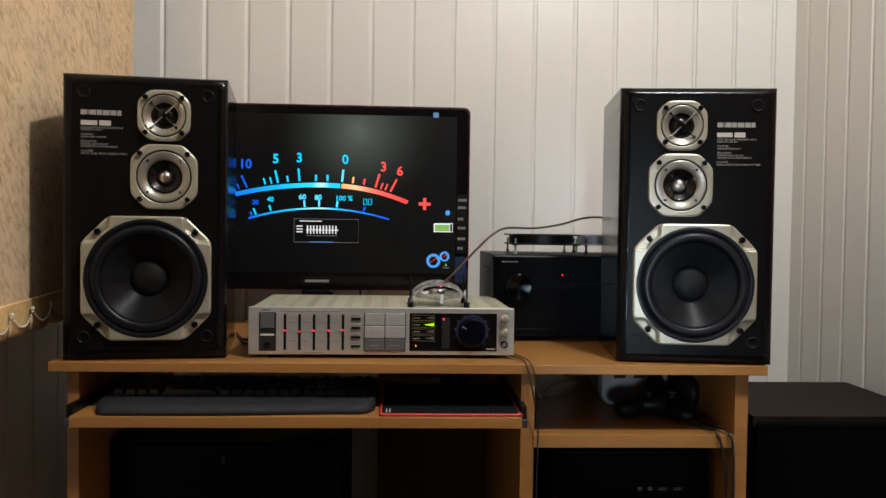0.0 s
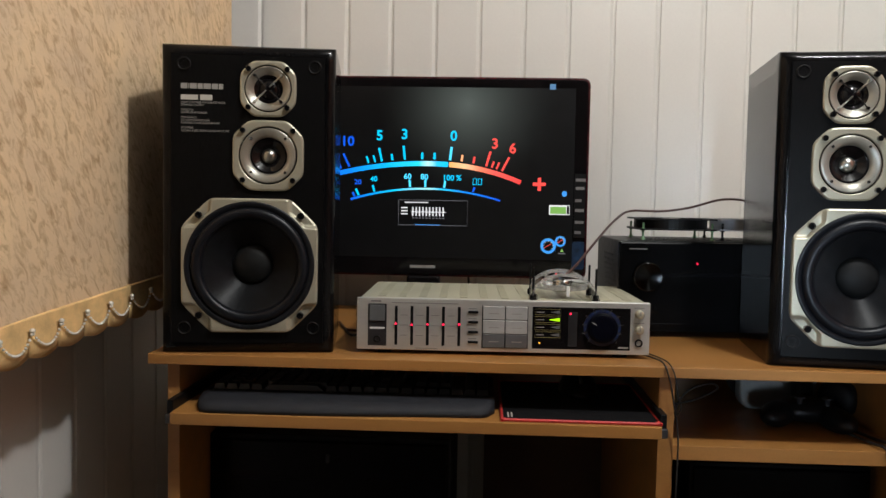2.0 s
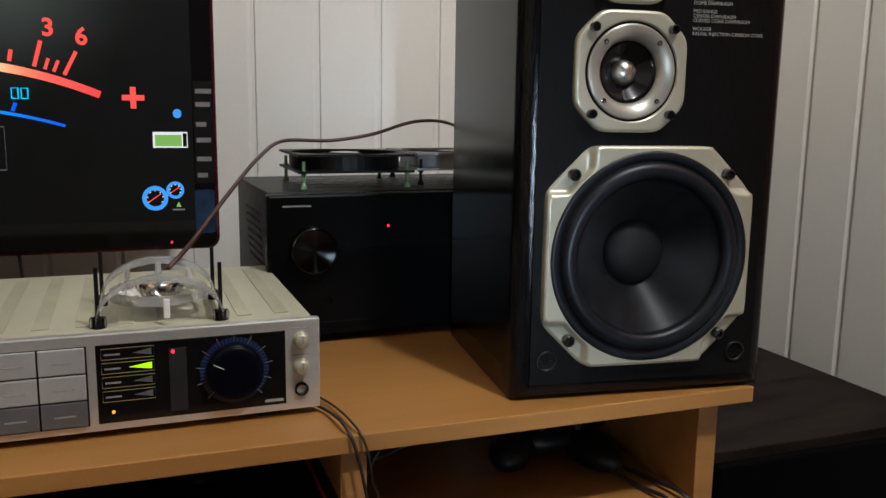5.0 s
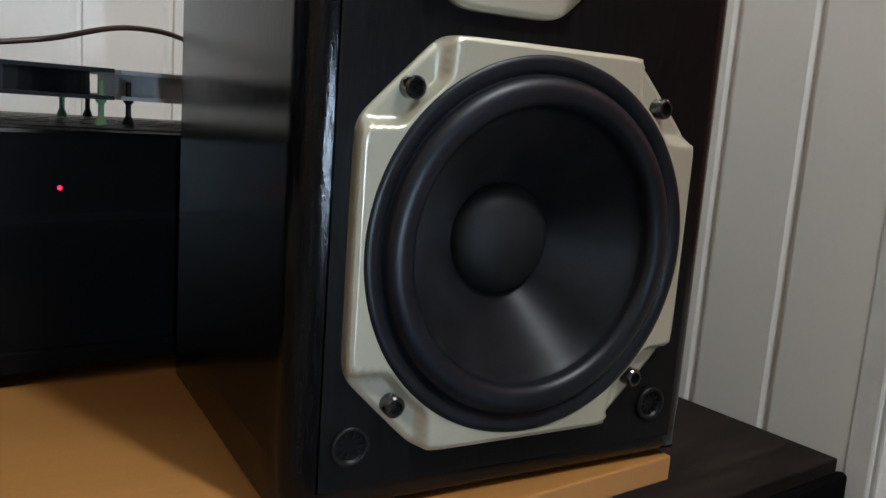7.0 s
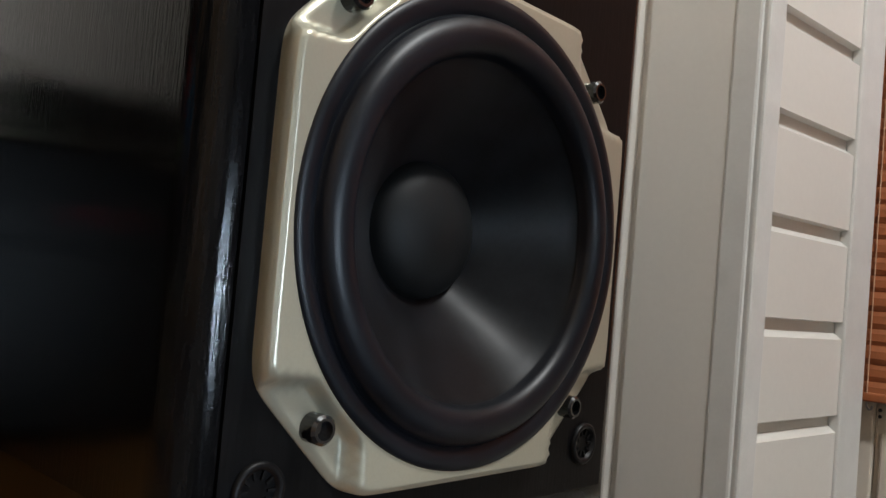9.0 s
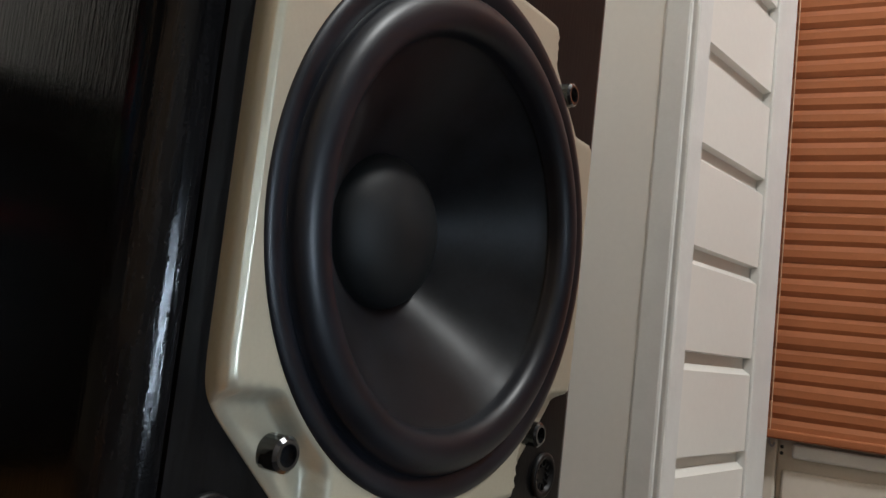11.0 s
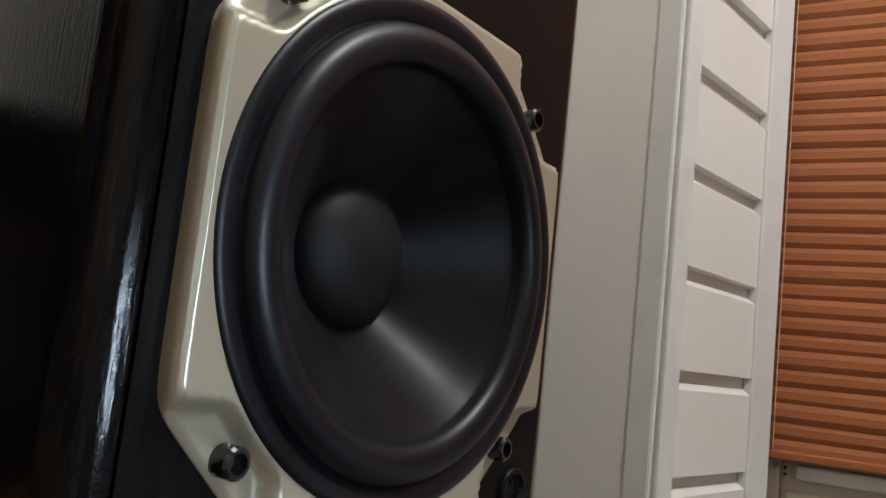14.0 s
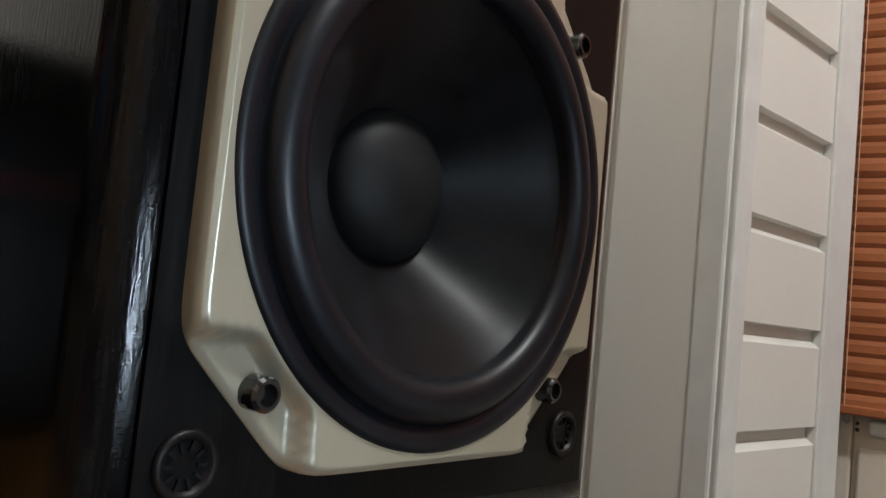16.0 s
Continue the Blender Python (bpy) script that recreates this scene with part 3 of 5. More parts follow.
    lines = (("LOW LEAKAGE MAGNETIC FLUX", 0.3605), ("SPEAKER SYSTEM", 0.3568), ("TWEETER", 0.3495), ("DOME DIAPHRAGM", 0.3458), ("MID-RANGE", 0.3390),
             ("CENTER DIAPHRAGM", 0.3350), ("CURVED CONE DIAPHRAGM", 0.3312), ("WOOFER", 0.3243), ("RADIAL INJECTION CARBON CONE", 0.3203))
    for txt, z in lines:
        letters("print_line", txt, 0.0042 * s, x0, v(z), f, M["print_dim"], sp, depth=0.0001)
    return sp


BASE = 0.7503
loudspeaker(pose(0.9600, 0.0270, BASE, 0, 0, -6.9), 1.0, False, "black ash three-way loudspeaker with champagne driver frames")
loudspeaker(pose(0.0850, 0.0030, BASE, 0, 0, 8.0), 1.0, True, "black ash three-way loudspeaker standing beside the curtain")

# ---- amplifier ----
amp = thing("stereo_amplifier", pose(0.3640, 0.046, BASE, 0, 0, 1.2), "slim silver stereo amplifier with beige top", "amplifier")
AW, AZ0, AZ1 = 0.432, 0.006, 0.083
part("faceplate", box(0, AW, 0, 0.009, AZ0, AZ1, 0.0012), M["amp_face"], amp, "brushed silver front plate")
part("body", box(0.006, AW - 0.006, 0.0095, 0.252, AZ0 + 0.002, AZ1 - 0.004, 0.001), M["amp_top"], amp, "aged beige steel case")
part("top_cover", box(0.004, AW - 0.004, 0.0095, 0.254, AZ1 - 0.0035, AZ1 - 0.0012, 0.0008), M["amp_top"], amp, "aged beige top cover")
for k in range(13):
    x = 0.028 + k * 0.031
    part("vent_strip", box(x, x + 0.012, 0.030, 0.236, AZ1 - 0.0011, AZ1 - 0.0005, 0.0002), M["amp_slot"], amp)
for x in (0.03, AW - 0.05):
    for y in (0.012, 0.19):
        part("foot", box(x, x + 0.02, y, y + 0.02, 0.0, AZ0 + 0.002, 0.001), M["blk_plastic"], amp)
F = -0.0004
cell = part("power_panel", box(0.0165, 0.0445, F, 0.004, 0.0115, 0.0745, 0.0008), M["track"], amp, "dark grey switch panel")
part("power_button", box(0.0195, 0.0415, -0.0035, 0.0, 0.049, 0.0725, 0.0008), M["dark_key"], cell)
part("indicator", box(0.0195, 0.0415, -0.0012, 0.0, 0.0365, 0.0395, 0.0004), M["white"], cell)
part("headphone_jack", lathe([(0.0052, 0.0), (0.0052, 0.0022), (0.0034, 0.0026), (0.0030, -0.003), (0, -0.003)], 20), M["blk_plastic"], cell).matrix_basis = pose(0.0305, 0, 0.022)
part("mark_bar", box(0.021, 0.036, F, 0.001, 0.0768, 0.0792), M["print_dark"], amp)
for k in range(5):
    x = 0.0585 + k * 0.0233
    ch = part("slider_slot", box(x - 0.0021, x + 0.0021, F, 0.002, 0.0135, 0.0715), M["blk_plastic"], amp, "black slider slot")
    zk = (0.0452, 0.0440, 0.0452, 0.0455, 0.0462)[k]
    part("slider_knob", box(x - 0.0018, x + 0.0018, -0.004, 0.0, zk - 0.002, zk + 0.002, 0.0005), M["blk_plastic"], ch)
    part("slider_lamp", lathe([(0.0016, 0.0042), (0, 0.0047)], 12), GLOW["led"], ch, "small red lamp").matrix_basis = pose(x, 0, zk)
for z in (0.028, 0.043, 0.058):
    for k in range(4):
        part("scale_line", box(0.0645 + k * 0.0233, 0.0755 + k * 0.0233, F, 0.001, z - 0.0003, z + 0.0003), M["print_dark"], amp)
part("legend_bar", box(0.052, 0.150, F, 0.001, 0.0755, 0.0768), M["print_dim"], amp)
part("legend_bar", box(0.088, 0.120, F, 0.001, 0.0085, 0.0097), M["print_dim"], amp)
for k in range(4):
    z = 0.0200 + k * 0.0149
    part("push_key", box(0.1650, 0.1800, -0.003, 0.001, z - 0.0018, z + 0.0018, 0.0006), M["blk_plastic"], amp)
    part("legend_bar", box(0.1655, 0.1775, F, 0.001, z + 0.0044, z + 0.0056), M["print_dim"], amp)
sel = part("selector_bed", box(0.1855, 0.2535, F, 0.002, 0.0115, 0.0745), M["blk_plastic"], amp, "black selector frame")
for r in range(3):
    for c in range(2):
        x, z = 0.1868 + c * 0.0334, 0.0128 + r * 0.0208
        k = part("selector_button", box(x, x + 0.0320, -0.0032, 0.0, z, z + 0.0196, 0.0007), M["dark_key"] if r == 0 else M["grey_key"], sel)
        part("legend_bar", box(x + 0.009, x + 0.024, -0.0034, -0.0031, z + 0.0082, z + 0.0094), M["print_dim"], k)
win_ = part("display_window", box(0.2595, 0.4035, F, 0.003, 0.0120, 0.0745, 0.0006), M["gloss_black"], amp, "glossy black display window")
for k in range(4):
    z = 0.0290 + k * 0.0112
    part("meter_frame", tube([(0.2635, -0.0006, z), (0.3015, -0.0006, z), (0.3015, -0.0006, z + 0.0085), (0.2635, -0.0006, z + 0.0085), (0.2635, -0.0006, z)], 0.00032, 4, smooth=1), M["gold_line"], win_)
    wedge = [(0.2860 if k != 2 else 0.2830, z + 0.0042), (0.2998, z + 0.0016), (0.2998, z + 0.0070)]
    part("meter_wedge", prism(wedge, 0.0005, 0.0009), GLOW["lime"] if k == 2 else M["dark_key"], win_, "lit lime wedge" if k == 2 else "")
    part("legend_bar", box(0.2655, 0.2770, -0.0008, -0.0003, z + 0.0032, z + 0.0046), M["print_dark"], win_)
part("standby_lamp", lathe([(0.0013, 0.0), (0.0013, 0.001), (0, 0.0014)], 14), GLOW["amber"], win_, "amber lamp").matrix_basis = pose(0.2705, -0.0004, 0.0210)
part("power_lamp", lathe([(0.0014, 0.0), (0.0014, 0.001), (0, 0.0014)], 14), GLOW["led"], win_, "red lamp").matrix_basis = pose(0.3155, -0.0004, 0.0650)
part("slider_track", box(0.3125, 0.3255, -0.0008, 0, 0.0165, 0.0675, 0.0003), M["track"], win_)
dial = part("volume_scale", lathe([(0.0272, 0.0), (0.0272, 0.0006), (0.0222, 0.0008)], 64), M["blue_scale"], win_, "blue volume scale ring")
dial.matrix_basis = pose(0.3622, -0.0004, 0.0452)
for k in range(41):
    a = radians(225 - 270 * k / 40)
    r1 = 0.0305 if k % 4 == 0 else 0.0268
    part("scale_tick", tube([(0.0236 * math.cos(a), -0.0010, 0.0236 * math.sin(a)), (r1 * math.cos(a), -0.0010, r1 * math.sin(a))], 0.00022, 4, smooth=1), M["print_dim"] if k % 4 == 0 else M["tick_blue"], dial)
kn = part("volume_knob", lathe([(0.0222, 0.0), (0.0218, 0.0105), (0.0205, 0.0118), (0.0150, 0.0120), (0, 0.0116)], 64), M["knob_navy"], win_, "glossy black volume knob", True)
kn.matrix_basis = pose(0.3622, -0.0004, 0.0452)
a = radians(152)
part("pointer", tube([(0.0105 * math.cos(a), -0.0121, 0.0105 * math.sin(a)), (0.0195 * math.cos(a), -0.0121, 0.0195 * math.sin(a))], 0.0004, 6, smooth=1), M["print"], kn)
part("mark_bar", box(0.3860, 0.4010, -0.0008, -0.0003, 0.0150, 0.0172), M["print_dim"], win_)
for z in (0.0660, 0.0435):
    k = part("small_knob", lathe([(0.0066, 0.0), (0.0060, 0.0085), (0.0050, 0.0096), (0, 0.0096)], 28), M["satin"], amp, "small silver knob", True)
    k.matrix_basis = pose(0.4160, 0, z)
    part("pointer", box(-0.0005, 0.0005, -0.0100, -0.0090, -0.001, 0.0052), M["print_dark"], k)
    part("legend_bar", box(0.4085, 0.4235, F, 0.001, z + 0.0088, z + 0.0099), M["print_dim"], amp)
part("headphone_jack", lathe([(0.0058, 0.0), (0.0058, 0.0026), (0.0042, 0.0032), (0.0036, -0.002), (0, -0.002)], 24), M["gloss_black"], amp, "black jack with steel ring").matrix_basis = pose(0.4160, 0, 0.0235)

# ---- receiver ----
rec = thing("av_receiver", pose(0.7830, 0.2620, BASE, 0, 0, 2.0), "large black receiver with round volume knob", "receiver")
part("case", box(0.004, 0.406, 0.018, 0.235, 0.012, 0.1650, 0.0015), M["recv"], rec, "black steel case")
part("front_panel", box(0, 0.410, 0.0, 0.0175, 0.010, 0.1640, 0.003), M["recv_front"], rec, "black front panel")
part("front_ledge", box(0.002, 0.408, -0.0025, -0.0002, 0.0105, 0.0245, 0.0008), M["recv_front"], rec)
for x in (0.03, 0.37):
    for y in (0.03, 0.20):
        part("foot", lathe([(0.014, 0.0), (0.016, 0.0118), (0, 0.0118)], 20, pose(0, 0, 0, 90, 0, 0) @ Matrix()), M["satin_bright"] if y < 0.1 else M["blk_plastic"], rec).matrix_basis = pose(x, y, 0.0118, 0, 0, 0)
part("volume_knob", lathe([(0.0255, 0.0), (0.0250, 0.012), (0.0235, 0.0135), (0.0222, 0.0130), (0, 0.0128)], 72), M["knob"], rec, "spun metal volume knob", True).matrix_basis = pose(0.0475, 0, 0.1045)
part("power_lamp", lathe([(0.0014, 0.0), (0.0014, 0.0008), (0, 0.0012)], 14), GLOW["led"], rec, "red lamp").matrix_basis = pose(0.1330, -0.0002, 0.1275)
part("jack", lathe([(0.0055, 0.0), (0.0055, 0.0014), (0.0042, 0.0018), (0.0036, -0.002), (0, -0.002)], 24), M["knob"], rec).matrix_basis = pose(0.0645, 0, 0.0465)
part("mark_bar", box(0.0165, 0.0470, -0.0006, 0.0002, 0.1508, 0.1526), M["print_dark"], rec)
for i in range(7):
    for j in range(9):
        part("side_slot", box(0.0032, 0.0042, 0.050 + j * 0.011 + i * 0.005, 0.0575 + j * 0.011 + i * 0.005, 0.080 + i * 0.009, 0.0835 + i * 0.009), M["cable"], rec)
for i in range(4):
    for j in range(20):
        part("top_vent", box(0.05 + j * 0.016, 0.0615 + j * 0.016, 0.065 + i * 0.034, 0.088 + i * 0.034, 0.1648, 0.1654), M["cable"], rec)

# ---- monitor ----
mon = thing("computer_monitor", pose(0.751, 0.4600, BASE - 0.005), "wide glossy black monitor showing a level meter", "monitor")
# local x runs from -0.636 to 0; the screen faces -y
part("housing", prism(rounded(-0.636, 0.0, 0.084, 0.4745, 0.014), -0.045, 0.002, 0.002), M["gloss_red"], mon, "dark red tinted glossy rim")
part("bezel", prism(rounded(-0.632, -0.004, 0.088, 0.4705, 0.011), 0.0015, 0.0045, 0.0012), M["gloss_black"], mon, "glossy black bezel")
SX0, SX1, SZ0, SZ1 = -0.607, -0.0285, 0.121, 0.4535
part("screen", box(SX0, SX1, -0.0052, 0.0, SZ0, SZ1), M["screen"], mon, "dark desktop picture")
part("mark_bar", box(-0.345, -0.295, -0.0050, -0.0040, 0.1005, 0.1060), M["print_dim"], mon)
part("stand_neck", box(-0.35, -0.285, -0.02, 0.02, 0.017, 0.086, 0.004), M["gloss_black"], mon)
part("stand_base", prism([(0.13 * math.cos(2 * math.pi * k / 40) - 0.318, 0.095 * math.sin(2 * math.pi * k / 40)) for k in range(40)], -0.012, 0.0, 0.003), M["gloss_black"], mon).matrix_basis = pose(0, 0, 0.0172, -90, 0, 0)
part("cable_stub", tube([(-0.23, 0.01, 0.085), (-0.228, 0.012, 0.05), (-0.235, 0.03, 0.02)], 0.0022), M["cable"], mon)
part("power_lamp", lathe([(0.0015, 0), (0, 0.0005)], 10), GLOW["led"], mon).matrix_basis = pose(-0.058, -0.0048, 0.094)
# badges on the bezel
for z, w in ((0.278, 0.019), (0.262, 0.017), (0.238, 0.012), (0.219, 0.017), (0.196, 0.017), (0.176, 0.012)):
    part("badge_bar", box(-0.0245, -0.0245 + w, -0.0050, -0.0044, z - 0.0028, z + 0.0028), M["print_dark"], mon)
part("badge_strip", box(-0.0268, -0.0048, -0.0048, -0.0044, 0.166, 0.290), M["blk_plastic"], mon)
part("sticker", prism(rounded(-0.0285, -0.0050, 0.104, 0.158, 0.004), 0.0046, 0.0051), M["sticker"], mon, "blue glossy sticker")

Y = -0.0056


def mz(z):
    return z - BASE


def mx(x):
    return x - 0.739


def arc(name, pts, w, material):
    """A flat band on the screen through (x, z) points of width w (start, end)."""
    bm = bmesh.new()
    p = [Vector((mx(x), Y, mz(z))) for x, z in pts]
    vs = []
    for k, q in enumerate(p):
        t = (p[min(k + 1, len(p) - 1)] - p[max(k - 1, 0)]).normalized()
        n = Vector((-t.z, 0, t.x))
        ww = w[0] + (w[1] - w[0]) * k / (len(p) - 1)
        vs.append((bm.verts.new(q - n * ww / 2), bm.verts.new(q + n * ww / 2)))
    for a, b in zip(vs, vs[1:]):
        bm.faces.new((a[0], b[0], b[1], a[1]))
    return part(name, bm, material, screen)


screen = [o for o in mon.children if o.name.startswith("screen")][0]
big = lambda x: 1.0555 - 0.70 * (x - 0.425) ** 2 - 0.55 * max(0, x - 0.47) ** 2
ARC = [0.142 + 0.004 * k for k in range(82)]
BLUE_RAMP = glow_ramp("blue_cyan_scale", 1.25, mx(0.142), mx(0.467), [(0.0, (0.0, 0.06, 0.85)), (1.0, (0.0, 0.58, 1.0)), (0.40, (0.0, 0.22, 0.95)), (0.62, (0.0, 0.48, 1.0)), (0.82, (0.02, 0.70, 1.0)), (0.875, (0.55, 0.95, 1.0)), (0.93, (0.02, 0.58, 1.0))])
RED_RAMP = glow_ramp("peach_red_scale", 1.35, mx(0.467), mx(0.608), [(0.0, (1.0, 0.42, 0.12)), (1.0, (0.85, 0.045, 0.04)), (0.22, (1.0, 0.55, 0.28)), (0.45, (1.0, 0.20, 0.10)), (0.62, (0.95, 0.10, 0.08))])
arc("scale_band", [(x, big(x)) for x in ARC if x <= 0.467], (0.0085, 0.0100), BLUE_RAMP)
arc("scale_band", [(0.468 + 0.01 * k, big(0.468 + 0.01 * k)) for k in range(15)], (0.0100, 0.0085), RED_RAMP)
low = lambda x: 1.0065 - 1.02 * (x - 0.425) ** 2
LOW_RAMP = glow_ramp("cyan_blue_line", 1.15, mx(0.275), mx(0.572), [(0.0, (0.0, 0.12, 0.95)), (1.0, (0.0, 0.08, 0.80)), (0.30, (0.0, 0.58, 1.0)), (0.52, (0.45, 0.95, 1.0)), (0.60, (0.02, 0.60, 1.0)), (0.75, (0.0, 0.25, 0.95))])
arc("scale_line", [(0.275 + 0.006 * k, low(0.275 + 0.006 * k)) for k in range(50)], (0.0042, 0.0034), LOW_RAMP)
for x, l, w, tilt, g in ((0.272, 0.028, 0.0042, 26, "blue"), (0.256, 0.012, 0.003, 26, "blue"), (0.248, 0.012, 0.003, 26, "blue"), (0.310, 0.014, 0.0036, 18, "cyan"), (0.323, 0.014, 0.0036, 16, "cyan"), (0.336, 0.027, 0.0044, 13, "cyan"), (0.357, 0.013, 0.0042, 10, "cyan"), (0.372 + 0.009, 0.027, 0.0044, 6, "cyan"),
                        (0.415, 0.013, 0.0048, 0, "cyan"), (0.439, 0.013, 0.0048, -1, "cyan"), (0.4695, 0.026, 0.0048, -6, "pale"), (0.492, 0.013, 0.0042, -8, "peach"), (0.515, 0.013, 0.0042, -11, "red"),
                        (0.540, 0.030, 0.0044, -16, "red"), (0.551, 0.013, 0.0036, -19, "red"), (0.560, 0.014, 0.0036, -23, "red"), (0.571, 0.030, 0.0042, -27, "red")):
    b = big(x) + 0.0085
    dx = math.sin(radians(-tilt)) * l
    arc("scale_tick", [(x, b), (x + dx, b + l * math.cos(radians(tilt)))], (w, w), GLOW[g])
for x, l, tilt, g in ((0.283, 0.009, 28, "blue"), (0.291, 0.014, 24, "cyan"), (0.322, 0.013, 16, "cyan"), (0.392, 0.014, 5, "pale"), (0.422, 0.014, 0, "pale"), (0.459, 0.014, -7, "pale"), (0.515, 0.010, -20, "blue")):
    b = low(x) + 0.0035
    arc("scale_tick", [(x, b), (x - math.sin(radians(tilt)) * l, b + l * math.cos(radians(tilt)))], (0.004, 0.0042), GLOW[g])
for txt, x, z, size, g in (("10", 0.268, 1.0885, 0.0265, "blue"), ("5", 0.331, 1.1000, 0.0272, "cyan"), ("3", 0.380, 1.1030, 0.0272, "cyan"), ("0", 0.476, 1.1010, 0.0272, "cyan"), ("3", 0.5565, 1.0870, 0.0272, "red"), ("6", 0.5910, 1.0785, 0.0272, "red"), ("+", 0.6440, 1.0020, 0.0480, "red"),
                           ("20", 0.2890, 1.0130, 0.0140, "blue"), ("40", 0.3205, 1.0195, 0.0140, "cyan"), ("60", 0.3870, 1.0250, 0.0150, "pale"), ("80", 0.4200, 1.0245, 0.0150, "pale"), ("100 %", 0.4740, 1.0235, 0.0150, "cyan")):
    letters("scale_number", txt, size, mx(x), mz(z), Y, GLOW[g], screen, "CENTER", depth=0.0002, bold=0.026 * size)
for x in (0.5185, 0.5285):
    part("scale_box", tube([(mx(x - 0.0034), Y, mz(1.0160)), (mx(x + 0.0034), Y, mz(1.0160)), (mx(x + 0.0034), Y, mz(1.0275)), (mx(x - 0.0034), Y, mz(1.0275)), (mx(x - 0.0034), Y, mz(1.0160))], 0.0010, 4, smooth=1), GLOW["cyan"], screen)
# small panels on the desktop picture
eq = part("panel_frame", tube([(mx(0.370), Y, mz(0.984)), (mx(0.505), Y, mz(0.984)), (mx(0.505), Y, mz(0.935)), (mx(0.370), Y, mz(0.935)), (mx(0.370), Y, mz(0.984))], 0.0006, 4, smooth=1), GLOW["dim"], screen)
for k in range(10):
    x = mx(0.397 + 0.0066 * k)
    part("level_bar", box(x, x + 0.0026, Y - 0.0002, Y + 0.0002, mz(0.9530), mz(0.9705)), GLOW["white"], screen)
    part("level_foot", box(x, x + 0.0042, Y - 0.0002, Y + 0.0002, mz(0.9480), mz(0.9500)), GLOW["dim"], screen)
part("level_line", box(mx(0.395), mx(0.463), Y - 0.0004, Y, mz(0.9600), mz(0.9620)), GLOW["white"], screen)
part("title_bar", box(mx(0.382), mx(0.428), Y - 0.0002, Y + 0.0002, mz(0.9785), mz(0.9805)), GLOW["white"], screen)
for k in range(3):
    part("label_bar", box(mx(0.375), mx(0.388), Y - 0.0002, Y + 0.0002, mz(0.9555 + 0.006 * k), mz(0.9580 + 0.006 * k)), GLOW["white"], screen)
part("glow_bar", box(mx(0.403), mx(0.452), Y - 0.0002, Y + 0.0002, mz(0.9350), mz(0.9365)), GLOW["ui_blue"], screen)
part("corner_square", box(mx(0.6600), mx(0.6715), Y - 0.0002, Y + 0.0002, mz(1.2015), mz(1.2120)), GLOW["sq"], screen)
part("ball_icon", prism([(mx(0.693) + 0.005 * math.cos(2 * math.pi * k / 24), mz(1.001) + 0.0055 * math.sin(2 * math.pi * k / 24)) for k in range(24)], -Y - 0.0002, -Y + 0.0002), GLOW["ui_blue"], screen)
part("widget_back", box(mx(0.6640), mx(0.7040), Y - 0.0002, Y + 0.0002, mz(0.9600), mz(0.9790)), GLOW["white"], screen)
part("widget_field", box(mx(0.6665), mx(0.6970), Y - 0.0006, Y - 0.0003, mz(0.9620), mz(0.9755)), GLOW["ui_green"], screen)
part("widget_end", box(mx(0.6985), mx(0.7030), Y - 0.0006, Y - 0.0003, mz(0.9615), mz(0.9775)), M["screen"], screen)
for x, z, r in ((0.6640, 0.8990, 0.0150), (0.6875, 0.9085, 0.0105)):
    g = part("gauge_ring", lathe([(r, 0.0), (r, 0.0003), (r * 0.66, 0.0003), (r * 0.66, 0)], 40), GLOW["ui_blue"], screen)
    g.matrix_basis = pose(mx(x), Y, mz(z))
    part("gauge_needle", tube([(-r * 0.5, -0.0005, -r * 0.3), (r * 0.45, -0.0005, r * 0.35)], 0.0005, 4, smooth=1), GLOW["red"], g)
    for k in range(7):
        a = radians(-30 + 40 * k)
        part("gauge_tick", box(r * 0.6 * math.cos(a) - 0.0007, r * 0.6 * math.cos(a) + 0.0007, -0.0004, -0.0001, r * 0.6 * math.sin(a) - 0.0007, r * 0.6 * math.sin(a) + 0.0007), GLOW["white"], g)
part("tree_icon", prism([(mx(0.688), mz(0.888)), (mx(0.694), mz(0.888)), (mx(0.691), mz(0.8945))], -Y, -Y + 0.0003), GLOW["ui_green"], screen)
part("label_bar", box(mx(0.684), mx(0.698), Y - 0.0002, Y + 0.0002, mz(0.8835), mz(0.8855)), GLOW["dim"], screen)

# ---- cabinet beside the desk ----
cab = thing("low_cabinet", pose(0, 0, 0), "low black cabinet with a dark walnut top", "cabinet")
part("carcass", box(1.208, 1.538, 0.064, 0.376, 0.0, 0.633, 0.006), M["sub_body"], cab)
part("top_board", box(1.206, 1.540, 0.066, 0.380, 0.6335, 0.654, 0.0015), M["sub_top"], cab, "dark walnut laminate top")
part("front_panel", box(1.2085, 1.536, 0.0515, 0.0635, 0.02, 0.646, 0.005, 3), M["sub_body"], cab, "black front panel")

# ---- curtain ----
CURT = pose(0.0155, 0.143, 0.0, 0, 0, -3.6)
cur = thing("roller_curtain", CURT, "sand-coloured roller curtain with beaded scalloped hem", "curtain")
CY0, CY1 = -0.90, 0.3525


def drop(y):
    """The hem hangs a little lower towards the room."""
    return 0.028 + 0.06 * y


